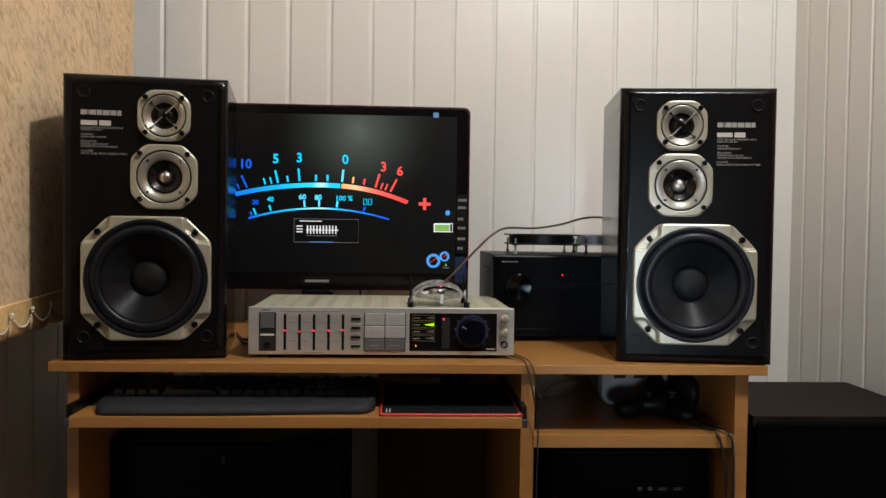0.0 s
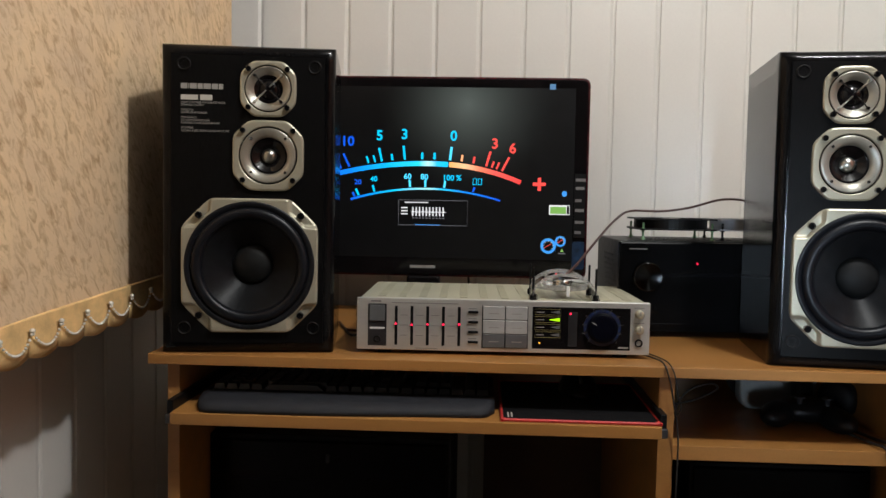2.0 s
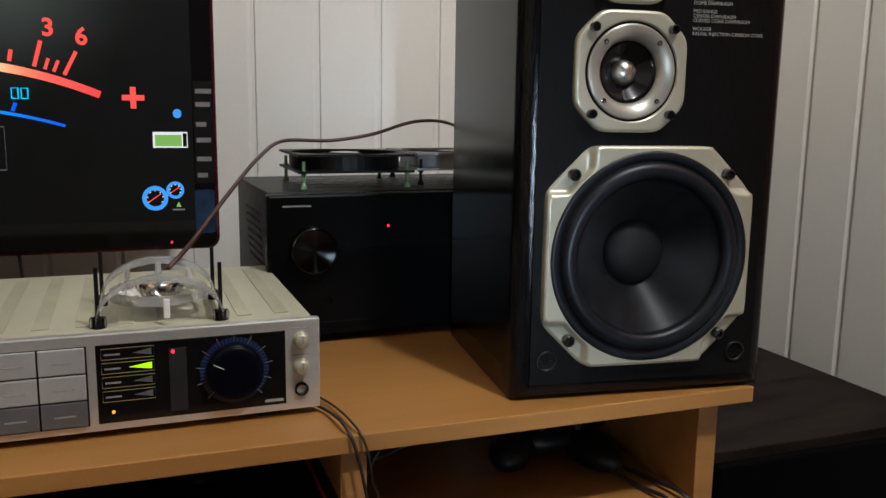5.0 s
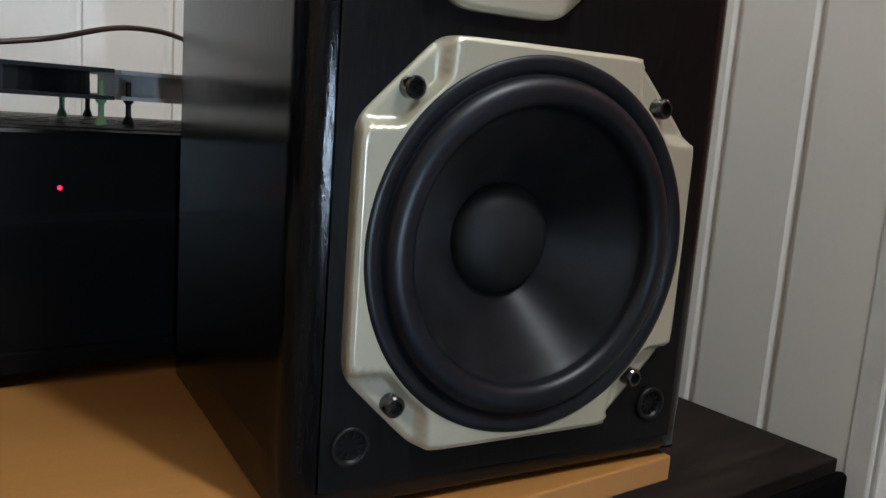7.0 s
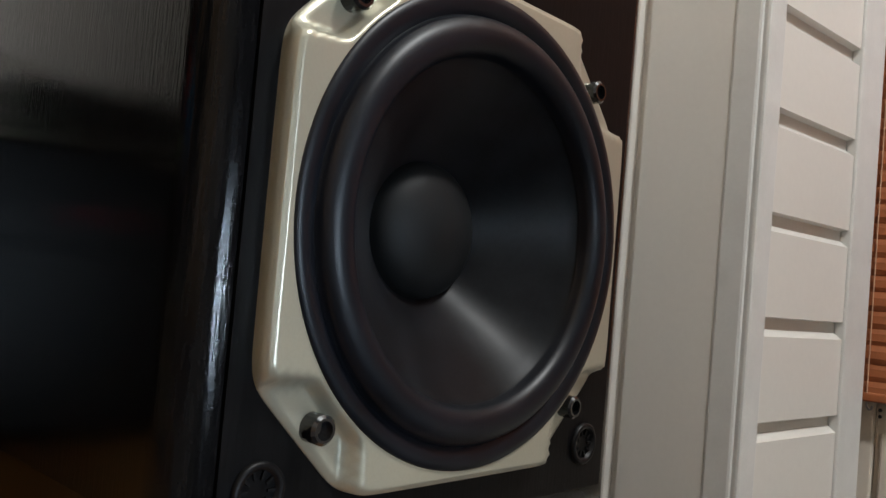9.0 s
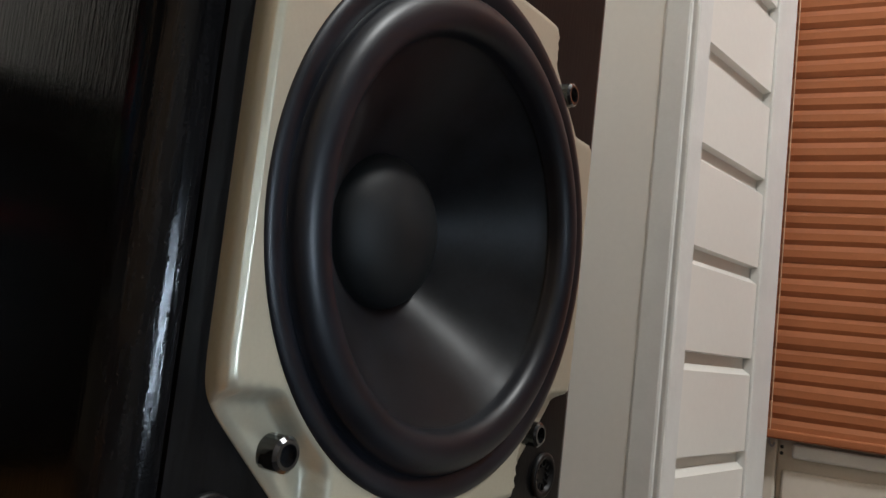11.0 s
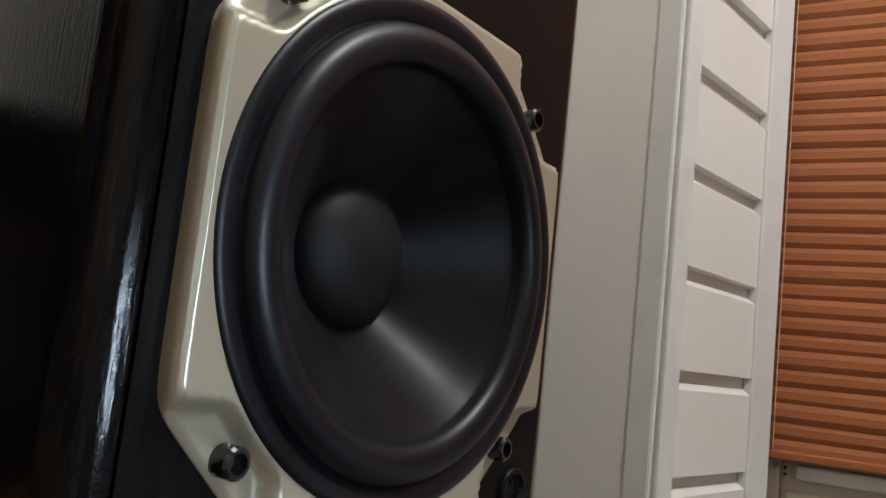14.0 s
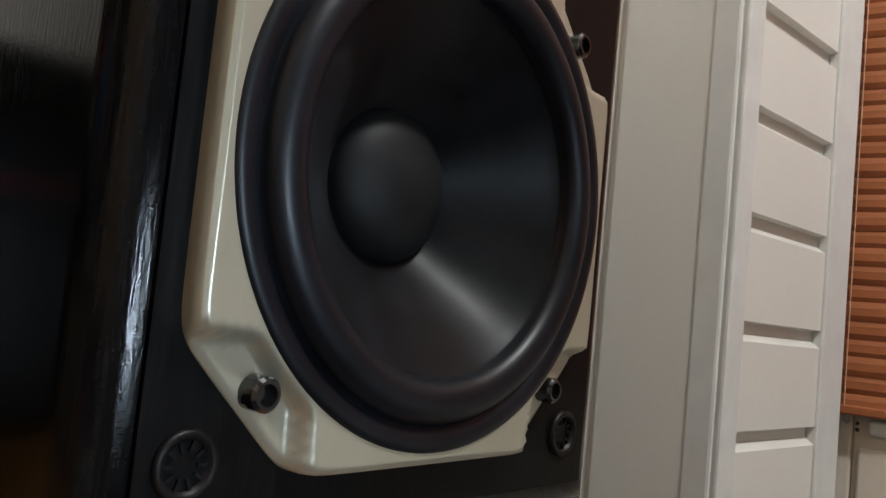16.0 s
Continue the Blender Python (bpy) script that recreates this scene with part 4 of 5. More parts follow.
bm = bmesh.new()
rows = []
for i in range(60):
    y = CY0 + (CY1 - CY0) * i / 59
    rows.append([(bm.verts.new((0.0018 * math.sin(y * 11) + 0.0009 * math.sin(y * 31 + z), y, z)), bm.verts.new((-0.0012 + 0.0018 * math.sin(y * 11) + 0.0009 * math.sin(y * 31 + z), y, z))) for z in (0.805 + drop(y), 1.1, 1.5, 2.42)])
for a, b in zip(rows, rows[1:]):
    for k in range(3):
        bm.faces.new((a[k][0], b[k][0], b[k + 1][0], a[k + 1][0]))
        bm.faces.new((a[k][1], a[k + 1][1], b[k + 1][1], b[k][1]))
part("cloth", bm, M["curtain"], cur, smooth=True)
part("roller", lathe([(0, -0.72), (0.02, -0.72), (0.02, 0.72), (0, 0.72)], 24), M["white"], cur).matrix_basis = pose(-0.022, -0.27, 2.42)
bm = box(-0.003, 0.004, CY0, CY1, 0.800, 0.818, 0.002)
for q in bm.verts:
    q.co.z += drop(q.co.y)
part("hem_band", bm, M["trim"], cur, "tan velour hem band")
SC = 0.0625
bead = None
n = int((CY1 - CY0) / SC)
for k in range(n):
    y0, y1 = CY1 - SC * (k + 1), CY1 - SC * k
    bm = bmesh.new()
    cols = []
    for i in range(9):
        t = i / 8
        y = y0 + (y1 - y0) * t
        zb = 0.770 - 0.006 * math.sin(math.pi * t) ** 0.8
        off = 0.004 + 0.0025 * math.sin(math.pi * t)
        cols.append([bm.verts.new((off, y, 0.803)), bm.verts.new((off + 0.0015, y, 0.785)), bm.verts.new((off, y, zb)), bm.verts.new((off - 0.006, y, zb)), bm.verts.new((off - 0.006, y, 0.803))])
    for a, b in zip(cols, cols[1:]):
        for j in range(4):
            bm.faces.new((a[j], b[j], b[j + 1], a[j + 1]))
    bm.faces.new(cols[0]), bm.faces.new(cols[-1][::-1])
    for q in bm.verts:
        q.co.z += drop(q.co.y)
    bmesh.ops.recalc_face_normals(bm, faces=bm.faces)
    sc_ = part("scallop", bm, M["trim"], cur, smooth=True)
    nb = 14
    for i in range(nb):
        t = (i + 0.5) / nb
        y = y0 + (y1 - y0) * t
        z = 0.803 - 0.023 * math.sin(math.pi * t) ** 0.75
        if bead is None:
            bm = bmesh.new()
            bmesh.ops.create_icosphere(bm, subdivisions=1, radius=0.0021)
            bead = part("bead", bm, M["bead"], sc_, smooth=True)
            o = bead
        else:
            o = again("bead", bead, Matrix(), sc_)
        o.matrix_basis = pose(0.0095 + 0.002 * math.sin(math.pi * t), y, z + drop(y))
    part("knot", lathe([(0.0, 0.0034), (0.0026, 0.0027), (0.0034, 0.0), (0.0026, -0.0027), (0, -0.0034)], 10), M["bead"], sc_, smooth=True).matrix_basis = pose(0.0095, y1, 0.803 + drop(y1))

# ---- window on the side wall ----
wn = thing("window_1", pose(0.046, -0.064, 0.026), "cream plastic window behind a slatted blind", "window", kind="structure")
part("jamb", box(1.795, 1.86, 0.036, 0.094, 0.4, 2.2, 0.003), M["win"], wn)
part("frame_bottom", box(1.800, 1.86, -4.24, 0.036, 0.4, 0.746, 0.003), M["win"], wn)
part("sash", box(1.792, 1.7995, -1.6, 0.030, 0.42, 0.7085, 0.003), M["win"], wn)
part("glass", box(1.835, 1.84, -4.24, 0.036, 0.746, 2.2), M["gloss_black"], wn, "dark night window pane")
part("frame_top", box(1.800, 1.86, -4.24, 0.036, 2.12, 2.2, 0.003), M["win"], wn)
rail = part("handle_plate", box(1.788, 1.7995, -0.10, 0.020, 0.722, 0.738, 0.003), M["white"], wn, "white blind catch rail")
for z in (0.7265, 0.7335):
    part("catch_screw", lathe([(0.0022, 0.0), (0.0018, 0.0012), (0, 0.0014)], 12, pose(0, 0, 0, 0, 0, -90)), M["blk_metal"], rail).matrix_basis = pose(1.7878, 0.0305, z)

bl = thing("slatted_blind", pose(0.040, -0.067, 0.030), "cherry-coloured horizontal slat blind, closed", "blind")
slat = None
for k in range(64):
    z = 0.752 + 0.0196 * k
    if slat is None:
        bm = bmesh.new()
        pr = [(-0.004, -0.0125), (-0.0065, -0.006), (-0.0062, 0.002), (-0.002, 0.0125)]
        a = [[bm.verts.new((x + o, y, zz)) for x, zz in pr] for y, o in ((-1.5, 0), (0.058, 0))]
        b = [[bm.verts.new((x + 0.0012, y, zz)) for x, zz in pr] for y in (-1.5, 0.058)]
        for q in range(3):
            bm.faces.new((a[0][q], a[1][q], a[1][q + 1], a[0][q + 1]))
            bm.faces.new((b[0][q], b[0][q + 1], b[1][q + 1], b[1][q]))
        for e in (0, 1):
            bm.faces.new((a[e][0], a[e][1], a[e][2], a[e][3], b[e][3], b[e][2], b[e][1], b[e][0]))
        for q in (0, 3):
            bm.faces.new((a[0][q], a[1][q], b[1][q], b[0][q]))
        bmesh.ops.recalc_face_normals(bm, faces=bm.faces)
        slat = part("slat", bm, M["blind"], bl)
        o = slat
    else:
        o = again("slat", slat, Matrix(), bl)
    o.matrix_basis = pose(1.790 + 0.0006 * math.sin(k * 2.3), 0.0012 * math.sin(k * 1.7), z, 0.35 * math.sin(k * 1.1), 0, 0)
part("bottom_rail", box(1.781, 1.792, -1.5, 0.059, 0.738, 0.748, 0.002), M["blind"], bl)
for y in (0.046, -0.45, -0.95):
    part("ladder_cord", tube([(1.7822, y, 0.742), (1.7822, y, 1.3), (1.7822, y, 2.0)], 0.0007, 5, smooth=2), M["cord"], bl)
part("hook", tube([(1.787, 0.046, 0.741), (1.785, 0.046, 0.733), (1.788, 0.043, 0.729), (1.790, 0.041, 0.733)], 0.0012, 6), M["steel"], bl)

# ---- fans on the receiver ----
def case_fan(m, frame_mat, post_mat, label):
    f = thing("case_fan", m, label, "fan", "fans on the receiver")
    S, T = 0.134, 0.021
    bm = bmesh.new()
    for z0, z1 in ((0.0, 0.0028), (T - 0.0028, T)):
        n = 48
        for k in range(n):
            a0, a1 = 2 * math.pi * k / n, 2 * math.pi * (k + 1) / n
            pts = []
            for a, rr in ((a0, 0), (a1, 0), (a1, 1), (a0, 1)):
                c, s_ = math.cos(a), math.sin(a)
                r = 0.0630 if rr == 0 else S / 2 / max(abs(c), abs(s_))
                pts.append((r * c, r * s_))
            lo = [bm.verts.new((x, y, z0)) for x, y in pts]
            hi = [bm.verts.new((x, y, z1)) for x, y in pts]
            bm.faces.new(hi), bm.faces.new(lo[::-1]), bm.faces.new((lo[2], lo[3], hi[3], hi[2])), bm.faces.new((lo[0], lo[1], hi[1], hi[0]))
    part("frame", bm, frame_mat, f)
    part("shroud", lathe([(0.0640, 0.0), (0.0650, 0.0), (0.0650, T), (0.0640, T)], 48, pose(0, 0, 0, -90, 0, 0)), frame_mat, f)
    part("hub", lathe([(0.02, 0.002), (0.02, T - 0.003), (0.018, T - 0.001), (0, T - 0.001)], 32, pose(0, 0, 0, -90, 0, 0)), M["blk_plastic"], f, smooth=True)
    part("hub_label", lathe([(0.0165, 0.0), (0.0165, 0.0004), (0, 0.0004)], 28, pose(0, 0, T - 0.0009, -90, 0, 0)), M["print"], f, "silver hub label")
    for k in range(7):
        bm = bmesh.new()
        a = 2 * math.pi * k / 7
        vs = []
        for i in range(6):
            r = 0.019 + 0.0425 * i / 5
            vs.append((bm.verts.new((r * math.cos(a), r * math.sin(a), T - 0.004)), bm.verts.new((r * math.cos(a + 0.62), r * math.sin(a + 0.62), 0.005))))
        for p, q in zip(vs, vs[1:]):
            bm.faces.new((p[0], q[0], q[1], p[1]))
        bmesh.ops.solidify(bm, geom=bm.faces[:], thickness=0.001)
        part("blade", bm, M["blk_plastic"], f)
    for sx in (-1, 1):
        for sy in (-1, 1):
            part("post", lathe([(0.0, -0.0175), (0.0042, -0.0172), (0.0034, -0.014), (0.002, -0.011), (0.002, -0.003), (0.0038, -0.001), (0.002, 0.004), (0.002, 0.013), (0.0, 0.0135)], 10, pose(0, 0, 0, -90, 0, 0)), post_mat, f, "rubber mounting post").matrix_basis = pose(sx * 0.0600, sy * 0.0600, 0.0)
    return f


case_fan(pose(0.8905, 0.368, BASE + 0.1830), M["blk_plastic"], M["green"], "black case fan lying on pale green rubber posts")
case_fan(pose(1.036, 0.395, BASE + 0.1830), M["fan_grey"], M["blk_plastic"], "grey case fan lying on black rubber posts")

# ---- clear fan on the amplifier ----
cf = thing("clear_cooling_fan", pose(0.672, 0.115, BASE + 0.0818), "clear acrylic cooling fan on an arched stand", "fan")
def arch_strip(y0, y1, a0, a1, lift, thick, n=20):
    """A bent strip over the fan between two angles of the arch."""
    bm = bmesh.new()
    rows = []
    for i in range(n + 1):
        a = radians(a0 + (a1 - a0) * i / n)
        x, zo = -0.048 * math.cos(a), 0.003 + lift * math.sin(a)
        rows.append([bm.verts.new((x, y, zz)) for y in (y0, y1) for zz in (zo, zo + thick)])
    for p, q in zip(rows, rows[1:]):
        bm.faces.new((p[0], q[0], q[1], p[1])), bm.faces.new((p[2], p[3], q[3], q[2])), bm.faces.new((p[1], q[1], q[3], p[3])), bm.faces.new((p[0], p[2], q[2], q[0]))
    bm.faces.new((rows[0][0], rows[0][1], rows[0][3], rows[0][2])), bm.faces.new((rows[-1][0], rows[-1][2], rows[-1][3], rows[-1][1]))
    bmesh.ops.recalc_face_normals(bm, faces=bm.faces)
    return bm


for y0, y1 in ((-0.046, -0.040), (0.034, 0.046)):
    part("arch", arch_strip(y0, y1, 0, 180, 0.033, 0.005), M["frost"], cf, "frosted clear arch")
for a0, a1 in ((0, 26), (154, 180)):
    part("arch_side", arch_strip(-0.0398, 0.0338, a0, a1, 0.033, 0.0025, 6), M["frost"], cf)
for a0 in (56, 87, 118):
    part("arch_bar", arch_strip(-0.0398, 0.0338, a0, a0 + 6, 0.033, 0.0025, 3), M["frost"], cf)
part("front_tab", box(0.002, 0.007, -0.0485, -0.0462, 0.006, 0.022, 0.001), M["white"], cf, "small white tab")
part("ring", lathe([(0.036, 0.014), (0.039, 0.014), (0.039, 0.022), (0.036, 0.022), (0.036, 0.014)], 48, pose(0, 0, 0, -90, 0, 0)), M["frost"], cf, smooth=False)
part("hub", lathe([(0.0, 0.010), (0.015, 0.010), (0.016, 0.026), (0.013, 0.0285), (0, 0.029)], 32, pose(0, 0, 0, -90, 0, 0)), M["foil"], cf, "silver hub sticker", True)
for k in range(7):
    a = 2 * math.pi * k / 7
    bm = bmesh.new()
    vs = []
    for i in range(5):
        r = 0.015 + 0.0205 * i / 4
        vs.append((bm.verts.new((r * math.cos(a), r * math.sin(a), 0.024)), bm.verts.new((r * math.cos(a + 0.7), r * math.sin(a + 0.7), 0.014))))
    for p, q in zip(vs, vs[1:]):
        bm.faces.new((p[0], q[0], q[1], p[1]))
    bmesh.ops.solidify(bm, geom=bm.faces[:], thickness=0.0012)
    part("blade", bm, M["acrylic"], cf)
for sx in (-1, 1):
    for sy in (-1, 1):
        part("post", lathe([(0, 0.0), (0.0045, 0.0), (0.0045, 0.008), (0.0018, 0.010), (0.0016, 0.048), (0, 0.0485)], 12, pose(0, 0, 0, -90, 0, 0)), M["blk_plastic"], cf, "black rubber post").matrix_basis = pose(sx * 0.0465, sy * 0.040, 0)
    part("foot_clip", box(sx * 0.0465 - 0.0065, sx * 0.0465 + 0.0065, -0.044, -0.036, 0.0, 0.009, 0.002), M["acrylic"], cf)

# ---- cables ----
def cord(pts, r, material, label):
    return tagged(part("cable", tube(pts, r), material, smooth=True), label, "cable")


cord([(0.680, 0.125, 0.868), (0.700, 0.150, 0.884), (0.745, 0.245, 0.921), (0.785, 0.330, 0.950), (0.823, 0.400, 0.9655), (0.880, 0.400, 0.9660), (0.934, 0.400, 0.974), (0.998, 0.42, 0.990), (1.06, 0.45, 0.985), (1.12, 0.50, 0.950)], 0.0022, M["cable_brown"], "thin dark brown fan cable above the receiver")
cord([(0.780, 0.10, 0.7535), (0.800, 0.05, 0.754), (0.806, 0.005, 0.755), (0.813, -0.0055, 0.735), (0.820, -0.006, 0.70), (0.8285, 0.000, 0.655), (0.8295, 0.002, 0.60), (0.829, 0.004, 0.54), (0.835, 0.01, 0.46), (0.85, 0.02, 0.40)], 0.0013, M["cable"], "black cable hanging over the desk edge")
cord([(0.780, 0.14, 0.7535), (0.806, 0.07, 0.7535), (0.814, 0.008, 0.7545), (0.821, -0.005, 0.738), (0.826, -0.003, 0.71), (0.834, 0.01, 0.69), (0.835, 0.05, 0.66), (0.84, 0.08, 0.6355)], 0.0010, M["cable"], "black cable dropping from the desk to the shelf")
cord([(0.836, 0.10, 0.6365), (0.86, 0.10, 0.690), (0.90, 0.11, 0.705), (0.915, 0.12, 0.695), (0.885, 0.13, 0.675), (0.842, 0.12, 0.668)], 0.0017, M["cable"], "thin black cable looped on the shelf")
cord([(1.10, 0.10, 0.640), (1.118, 0.05, 0.637), (1.126, 0.018, 0.636), (1.135, 0.012, 0.60), (1.142, 0.016, 0.54), (1.145, 0.03, 0.42)], 0.0022, M["cable"], "black cable hanging over the shelf edge")
cord([(1.11, 0.13, 0.640), (1.135, 0.07, 0.637), (1.145, 0.018, 0.638), (1.1505, 0.010, 0.60), (1.152, 0.012, 0.50), (1.150, 0.02, 0.40)], 0.0024, M["cable"], "thick black cable hanging over the shelf edge")
cord([(0.352, 0.20, 0.7528), (0.336, 0.19, 0.7528), (0.325, 0.21, 0.7528), (0.30, 0.30, 0.7528)], 0.0020, M["cable"], "black cable behind the amplifier")
cord([(0.350, 0.24, 0.7535), (0.33, 0.235, 0.7535), (0.31, 0.26, 0.7535), (0.29, 0.33, 0.7535)], 0.0022, M["cable_brown"], "copper-coloured speaker cable behind the amplifier")

# ---- on the tray ----
TZ = 0.6742
kb = thing("keyboard", pose(0.135, 0.052, TZ), "black full-size keyboard on the pull-out tray", "keyboard")
part("case", box(0.0, 0.435, 0.0, 0.150, 0.0, 0.013, 0.004), M["blk_plastic"], kb)
cap_ = None
for r in range(6):
    for c in range(22):
        if (c in (15, 19) and r != 0) or (r in (1, 2) and 15 < c < 19 and r == 1):
            continue
        if r == 0 and 3 < c < 9:
            continue
        x, y = 0.010 + c * 0.0190, 0.008 + r * 0.0222
        if cap_ is None:
            bm = bmesh.new()
            lo = [bm.verts.new(p) for p in ((0, 0, 0), (0.0170, 0, 0), (0.0170, 0.0185, 0), (0, 0.0185, 0))]
            hi = [bm.verts.new(p) for p in ((0.002, 0.0015, 0.008), (0.015, 0.0015, 0.008), (0.015, 0.0165, 0.0088), (0.002, 0.0165, 0.0088))]
            bm.faces.new(hi), bm.faces.new(lo[::-1])
            for k in range(4):
                bm.faces.new((lo[k], lo[(k + 1) % 4], hi[(k + 1) % 4], hi[k]))
            cap_ = part("key", bm, M["key"], kb)
            o = cap_
        else:
            o = again("key", cap_, Matrix(), kb)
        o.matrix_basis = pose(x, y, 0.0132)
o = again("key", cap_, pose(0.086, 0.008, 0.0132) @ Matrix.Diagonal((5.4, 1, 1, 1)), kb)

bm = bmesh.new()
n = 40
rows = []
for i in range(n + 1):
    t = i / n
    x = 0.142 + 0.428 * t
    end = min(1, t / 0.06, (1 - t) / 0.06)
    taper = min(1, max(0, (t - 0.30) / 0.70))
    y0 = -0.034 + 0.015 * taper * taper * (3 - 2 * taper) + 0.030 * (1 - math.sqrt(max(0, 1 - (1 - end) ** 2)))
    rows.append([bm.verts.new((x, y, TZ + z)) for y, z in ((y0, 0.0), (y0 - 0.001, 0.006), (y0 + 0.006, 0.013), (y0 + 0.022, 0.0165), (0.035, 0.0175), (0.048, 0.015), (0.050, 0.0))])
for p, q in zip(rows, rows[1:]):
    for k in range(6):
        bm.faces.new((p[k], q[k], q[k + 1], p[k + 1]))
    bm.faces.new((p[6], q[6], q[0], p[0]))
bm.faces.new(rows[0]), bm.faces.new(rows[-1][::-1])
bmesh.ops.recalc_face_normals(bm, faces=bm.faces)
tagged(part("wrist_rest", bm, M["pad"], smooth=True), "dark blue-grey padded wrist rest before the keyboard", "wrist rest")

mp_ = thing("mouse_pad", pose(0, 0, TZ), "black cloth mouse pad with a red stitched edge", "mouse pad")
o = part("cloth", prism(rounded(0.580, 0.798, -0.030, 0.215, 0.012), 0.0, 0.003, 0.0006), M["cloth"], mp_)
o.matrix_basis = Matrix(((1, 0, 0, 0), (0, 0, 1, 0), (0, -1, 0, 0), (0, 0, 0, 1)))
rp = rounded(0.580, 0.798, -0.030, 0.215, 0.012)
part("stitched_edge", tube([(x, y, 0.0022) for x, y in rp + rp[:1]], 0.0024, 6, smooth=2), M["red_edge"], mp_, "red stitched edge")
for k, w in enumerate((0.010, 0.012)):
    part("mark_bar", box(0.588 + 0.005 * k, 0.590 + 0.005 * k, -0.018, 0.008, 0.0031, 0.0035), M["print"], mp_)

ms = thing("computer_mouse", pose(0.705, 0.150, TZ + 0.0034), "black computer mouse on the mouse pad", "mouse")
bm = bmesh.new()
bmesh.ops.create_uvsphere(bm, u_segments=24, v_segments=14, radius=1)
for v in bm.verts:
    v.co = Vector((v.co.x * 0.031, v.co.y * 0.056, max(0, v.co.z * (0.034 + 0.006 * v.co.y))))
part("shell", bm, M["blk_plastic"], ms, smooth=True)
part("wheel", lathe([(0.0, -0.003), (0.010, -0.003), (0.011, 0.0), (0.010, 0.003), (0, 0.003)], 20, pose(0, 0, 0, 0, 0, 90)), M["track"], ms).matrix_basis = pose(0, -0.030, 0.024)

# ---- in the desk's open shelves ----
SZ = 0.6332
tagged(part("optical_disc", lathe([(0.0075, 0.0), (0.0075, 0.0012), (0.060, 0.0012), (0.060, 0.0), (0.0075, 0.0)], 64), M["foil"]), "shiny disc leaning on the shelf", "disc").matrix_world = pose(1.035, 0.305, SZ + 0.0605, -4, 0, 8)
def blob(bm, x, y, z, rx, ry, rz, turn=0.0):
    r = bmesh.ops.create_uvsphere(bm, u_segments=20, v_segments=12, radius=1)["verts"]
    mm = pose(x, y, z, 0, 0, turn) @ Matrix.Diagonal((rx, ry, rz, 1))
    for v in r:
        v.co = mm @ v.co
    return bm


gp = thing("game_controller", pose(1.068, 0.165, SZ), "black two-handled game controller lying on the shelf", "game controller")
part("shell", blob(bmesh.new(), 0, 0, 0.024, 0.052, 0.036, 0.020, 12), M["blk_plastic"], gp, smooth=True)
part("grip", blob(bmesh.new(), -0.050, -0.020, 0.020, 0.024, 0.044, 0.0195, -38), M["blk_plastic"], gp, smooth=True)
part("grip", blob(bmesh.new(), 0.030, -0.046, 0.0185, 0.023, 0.046, 0.018, 6), M["blk_plastic"], gp, smooth=True)
for x, y in ((-0.018, -0.022), (0.022, -0.028)):
    part("thumb_stick", lathe([(0.004, 0.0), (0.004, 0.008), (0.0085, 0.010), (0.0085, 0.013), (0, 0.012)], 20, pose(0, 0, 0, -90, 0, 0)), M["track"], gp, smooth=True).matrix_basis = pose(x, y, 0.036)
hs = thing("headset", pose(1.114, 0.215, SZ), "black headset bundled behind the game controller", "headset")
for dx, dy, tz in ((-0.026, 0.02, 60), (0.022, -0.008, -50)):
    part("ear_cup", lathe([(0.0, 0.014), (0.024, 0.014), (0.031, 0.008), (0.033, -0.004), (0.026, -0.014), (0, -0.016)], 32), M["blk_plastic"], hs, smooth=True).matrix_basis = pose(dx, dy, 0.0335, 0, 0, tz)
part("headband", tube([(-0.026, 0.03, 0.04), (-0.03, 0.09, 0.046), (0.0, 0.12, 0.05), (0.03, 0.08, 0.046), (0.026, 0.0, 0.04)], 0.0055), M["blk_plastic"], hs, smooth=True)
dk = thing("plastic_bracket", pose(1.045, 0.262, SZ), "pale grey slotted plastic bracket on the shelf", "bracket")
part("shell", prism(rounded(-0.055, 0.075, 0.0, 0.074, 0.022), -0.012, 0.012, 0.004), M["grey_plastic"], dk)
for x in (-0.030, 0.008, 0.040):
    part("slot", box(x, x + 0.022, -0.0126, -0.0118, 0.050, 0.057, 0.0002), M["blk_plastic"], dk)
pc = thing("computer_tower", pose(0, 0, 0), "black computer tower under the shelf", "computer")
part("case", box(0.872, 1.145, 0.10, 0.53, 0.06, 0.585, 0.004), M["blk_plastic"], pc)
part("front_panel", box(0.876, 1.141, 0.092, 0.0998, 0.062, 0.580, 0.003), M["recv_front"], pc)
for x in (1.022, 1.040):
    part("jack", lathe([(0.0032, 0.0), (0.0032, 0.0012), (0.002, 0.0016), (0.0016, -0.001), (0, -0.001)], 16), M["print"], pc).matrix_basis = pose(x, 0.092, 0.5225)
for x in (1.055, 1.081):
    part("usb_port", box(x, x + 0.014, 0.0905, 0.0918, 0.5195, 0.5245, 0.0004), M["dark_key"], pc)
for x in (0.99, 1.045, 1.10):
    part("legend_bar", box(x, x + 0.016, 0.0912, 0.0918, 0.497, 0.501), M["print_dark"], pc)
tagged(part("floor_plinth", box(0.8255, 1.1555, 0.05, 0.54, 0.04, 0.0595), M["wood_edge"]), "beech laminate bottom shelf of the desk", "shelf")
bx = thing("black_cabinet_box", pose(0, 0, 0), "black glossy-topped equipment box under the desk", "box")
part("body", box(0.105, 0.505, 0.16, 0.52, 0.0, 0.590, 0.004), M["blk_plastic"], bx)
part("front_panel", box(0.112, 0.498, 0.152, 0.1598, 0.01, 0.582, 0.003), M["recv_front"], bx)
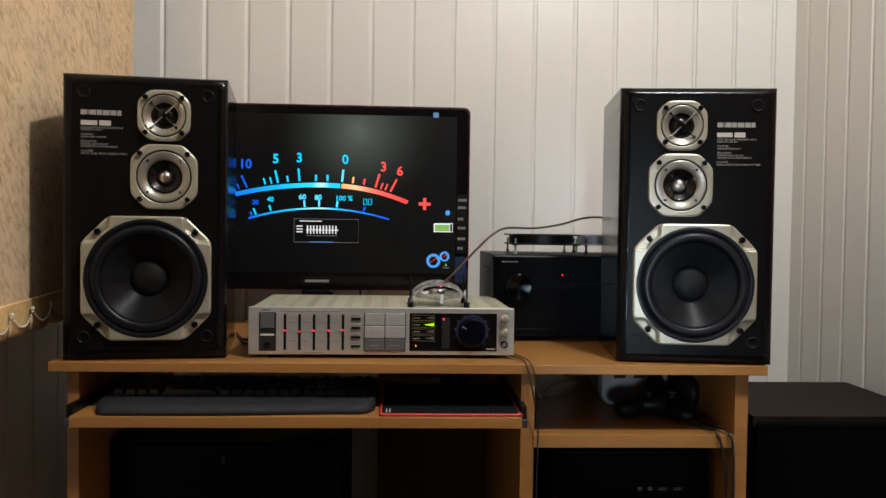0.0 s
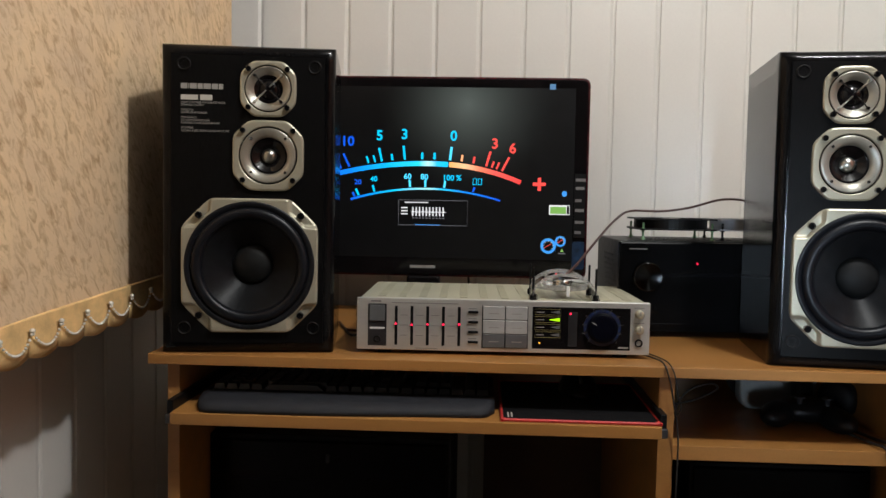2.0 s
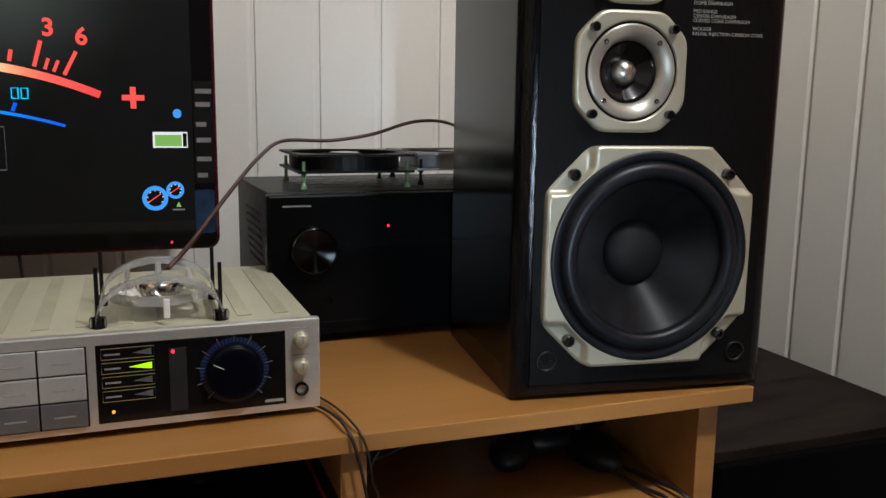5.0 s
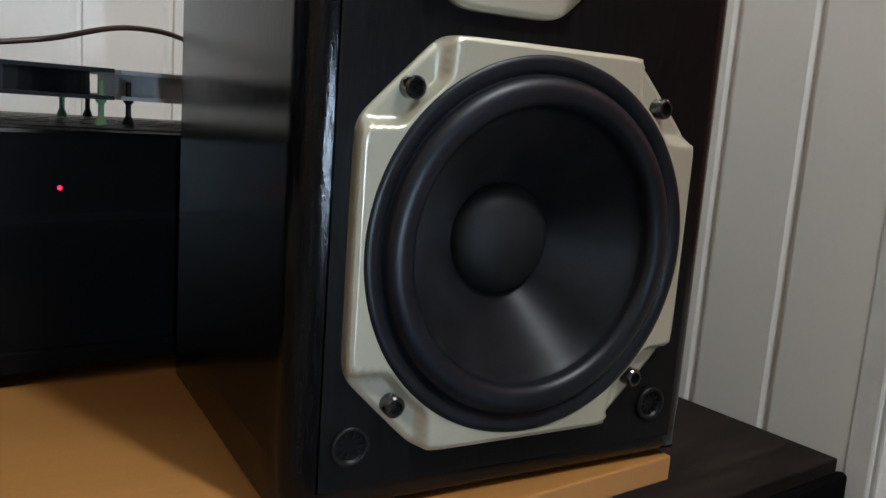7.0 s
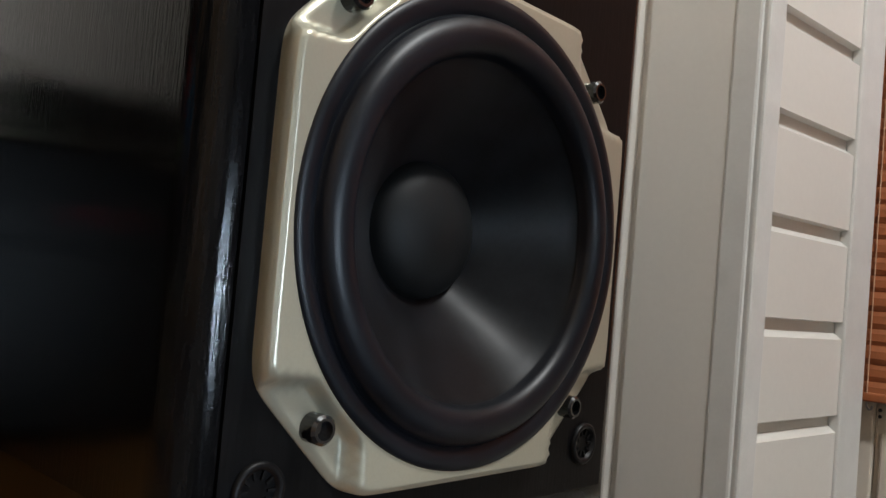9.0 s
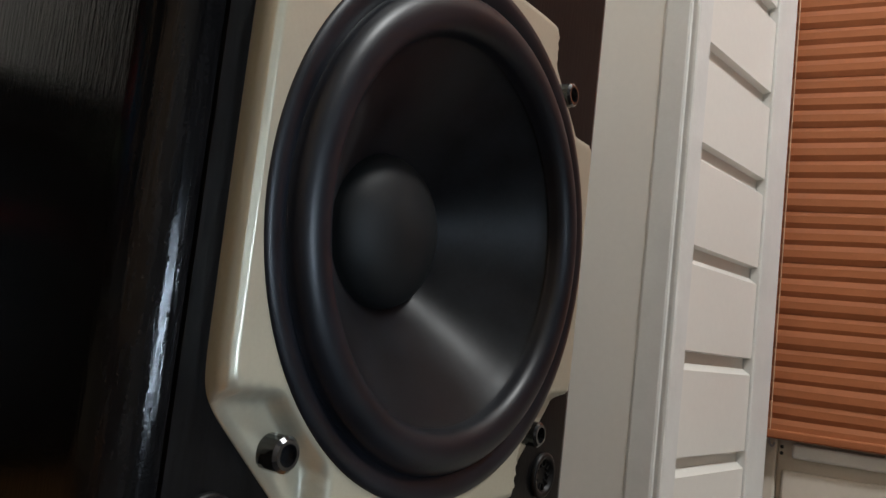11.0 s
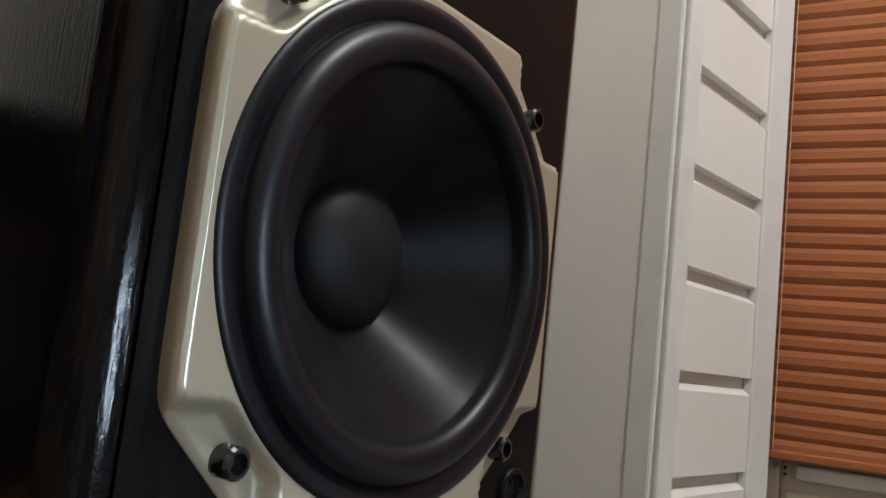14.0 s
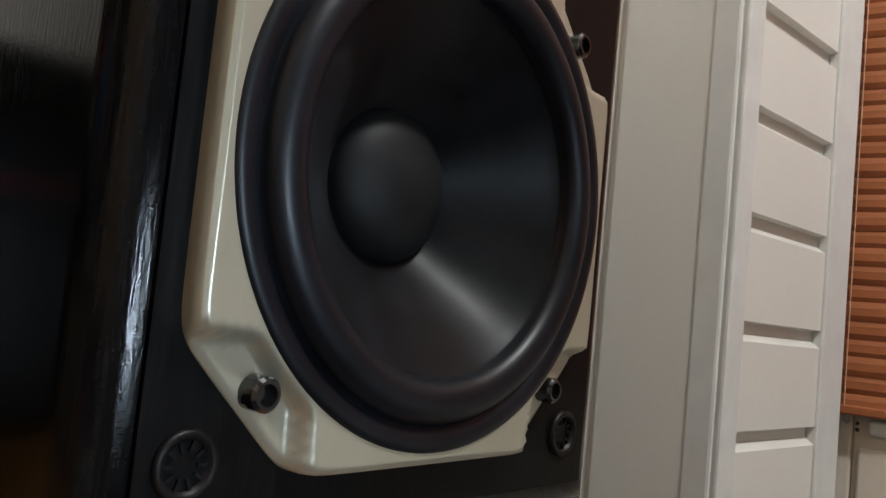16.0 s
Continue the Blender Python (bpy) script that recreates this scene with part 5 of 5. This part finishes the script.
part("catch", box(0.300, 0.306, 0.1496, 0.1518, 0.548, 0.562, 0.001), M["track"], bx)

# ---- wall cladding pieces ----
panel = part("panel", panel_mesh(PITCH, H), M["pvc"], back)
x0 = 0.820 - 11 * PITCH
panel.matrix_basis = pose(x0, -0.0002, 0)
for k in range(1, 19):
    again("panel", panel, pose(x0 + k * PITCH, -0.0002, 0), back)
o = again("panel", panel, pose(-0.0002, -0.0, 0) @ pose(0, 0, 0), left)
o.matrix_basis = pose(0.0002, -0.0985, 0, 0, 0, 90)
for k in range(1, 16):
    again("panel", panel, pose(0.0002, -0.0985 - 0.0985 * k, 0, 0, 0, 90), left)
# side wall by the window: from the corner towards the window
SIDE = 0.0895
side = part("panel", panel_mesh(SIDE, H), M["pvc"], right)
for k in range(6):
    m_ = pose(1.5528, 0.150 + SIDE * (k + 1), 0, 0, 0, -90)
    if k == 0:
        side.matrix_basis = m_
    else:
        again("panel", side, m_, right)
part("panel", panel_mesh(0.098, H), M["pvc"], right).matrix_basis = pose(1.5528, 0.150, 0, 0, 0, -90)
# window reveal: short level panels
rv = thing("wall_reveal", pose(1.581, 0.037, 0, 0, 0, -12.1), "window reveal clad in level white plastic panels", "wall", kind="structure")
LEVEL = 0.0954
lv = part("panel", panel_mesh(LEVEL, 0.166, 0.0092), M["pvc"], rv)
for k in range(16):
    m_ = pose(0.0, 0.0, 0.4591 + LEVEL * k) @ Matrix(((0, 0, 1, 0), (0, 1, 0, 0), (1, 0, 0, 0), (0, 0, 0, 1)))
    if k == 0:
        lv.matrix_basis = m_
    else:
        again("panel", lv, m_, rv)
part("backing", box(-0.028, 0.23, 0.0005, 0.004, 0.42, 2.2), M["pvc_joint"], rv)
part("corner_profile", box(-0.031, -0.0005, -0.0115, 0.0002, 0.0, H, 0.003), M["white"], rv)
part("end_profile", box(0.1665, 0.222, -0.0125, 0.0002, 0.42, 2.2, 0.002), M["white"], rv)
part("corner_profile", box(1.5465, 1.5540, 0.0385, 0.0640, 0.0, H, 0.003), M["white"], right)
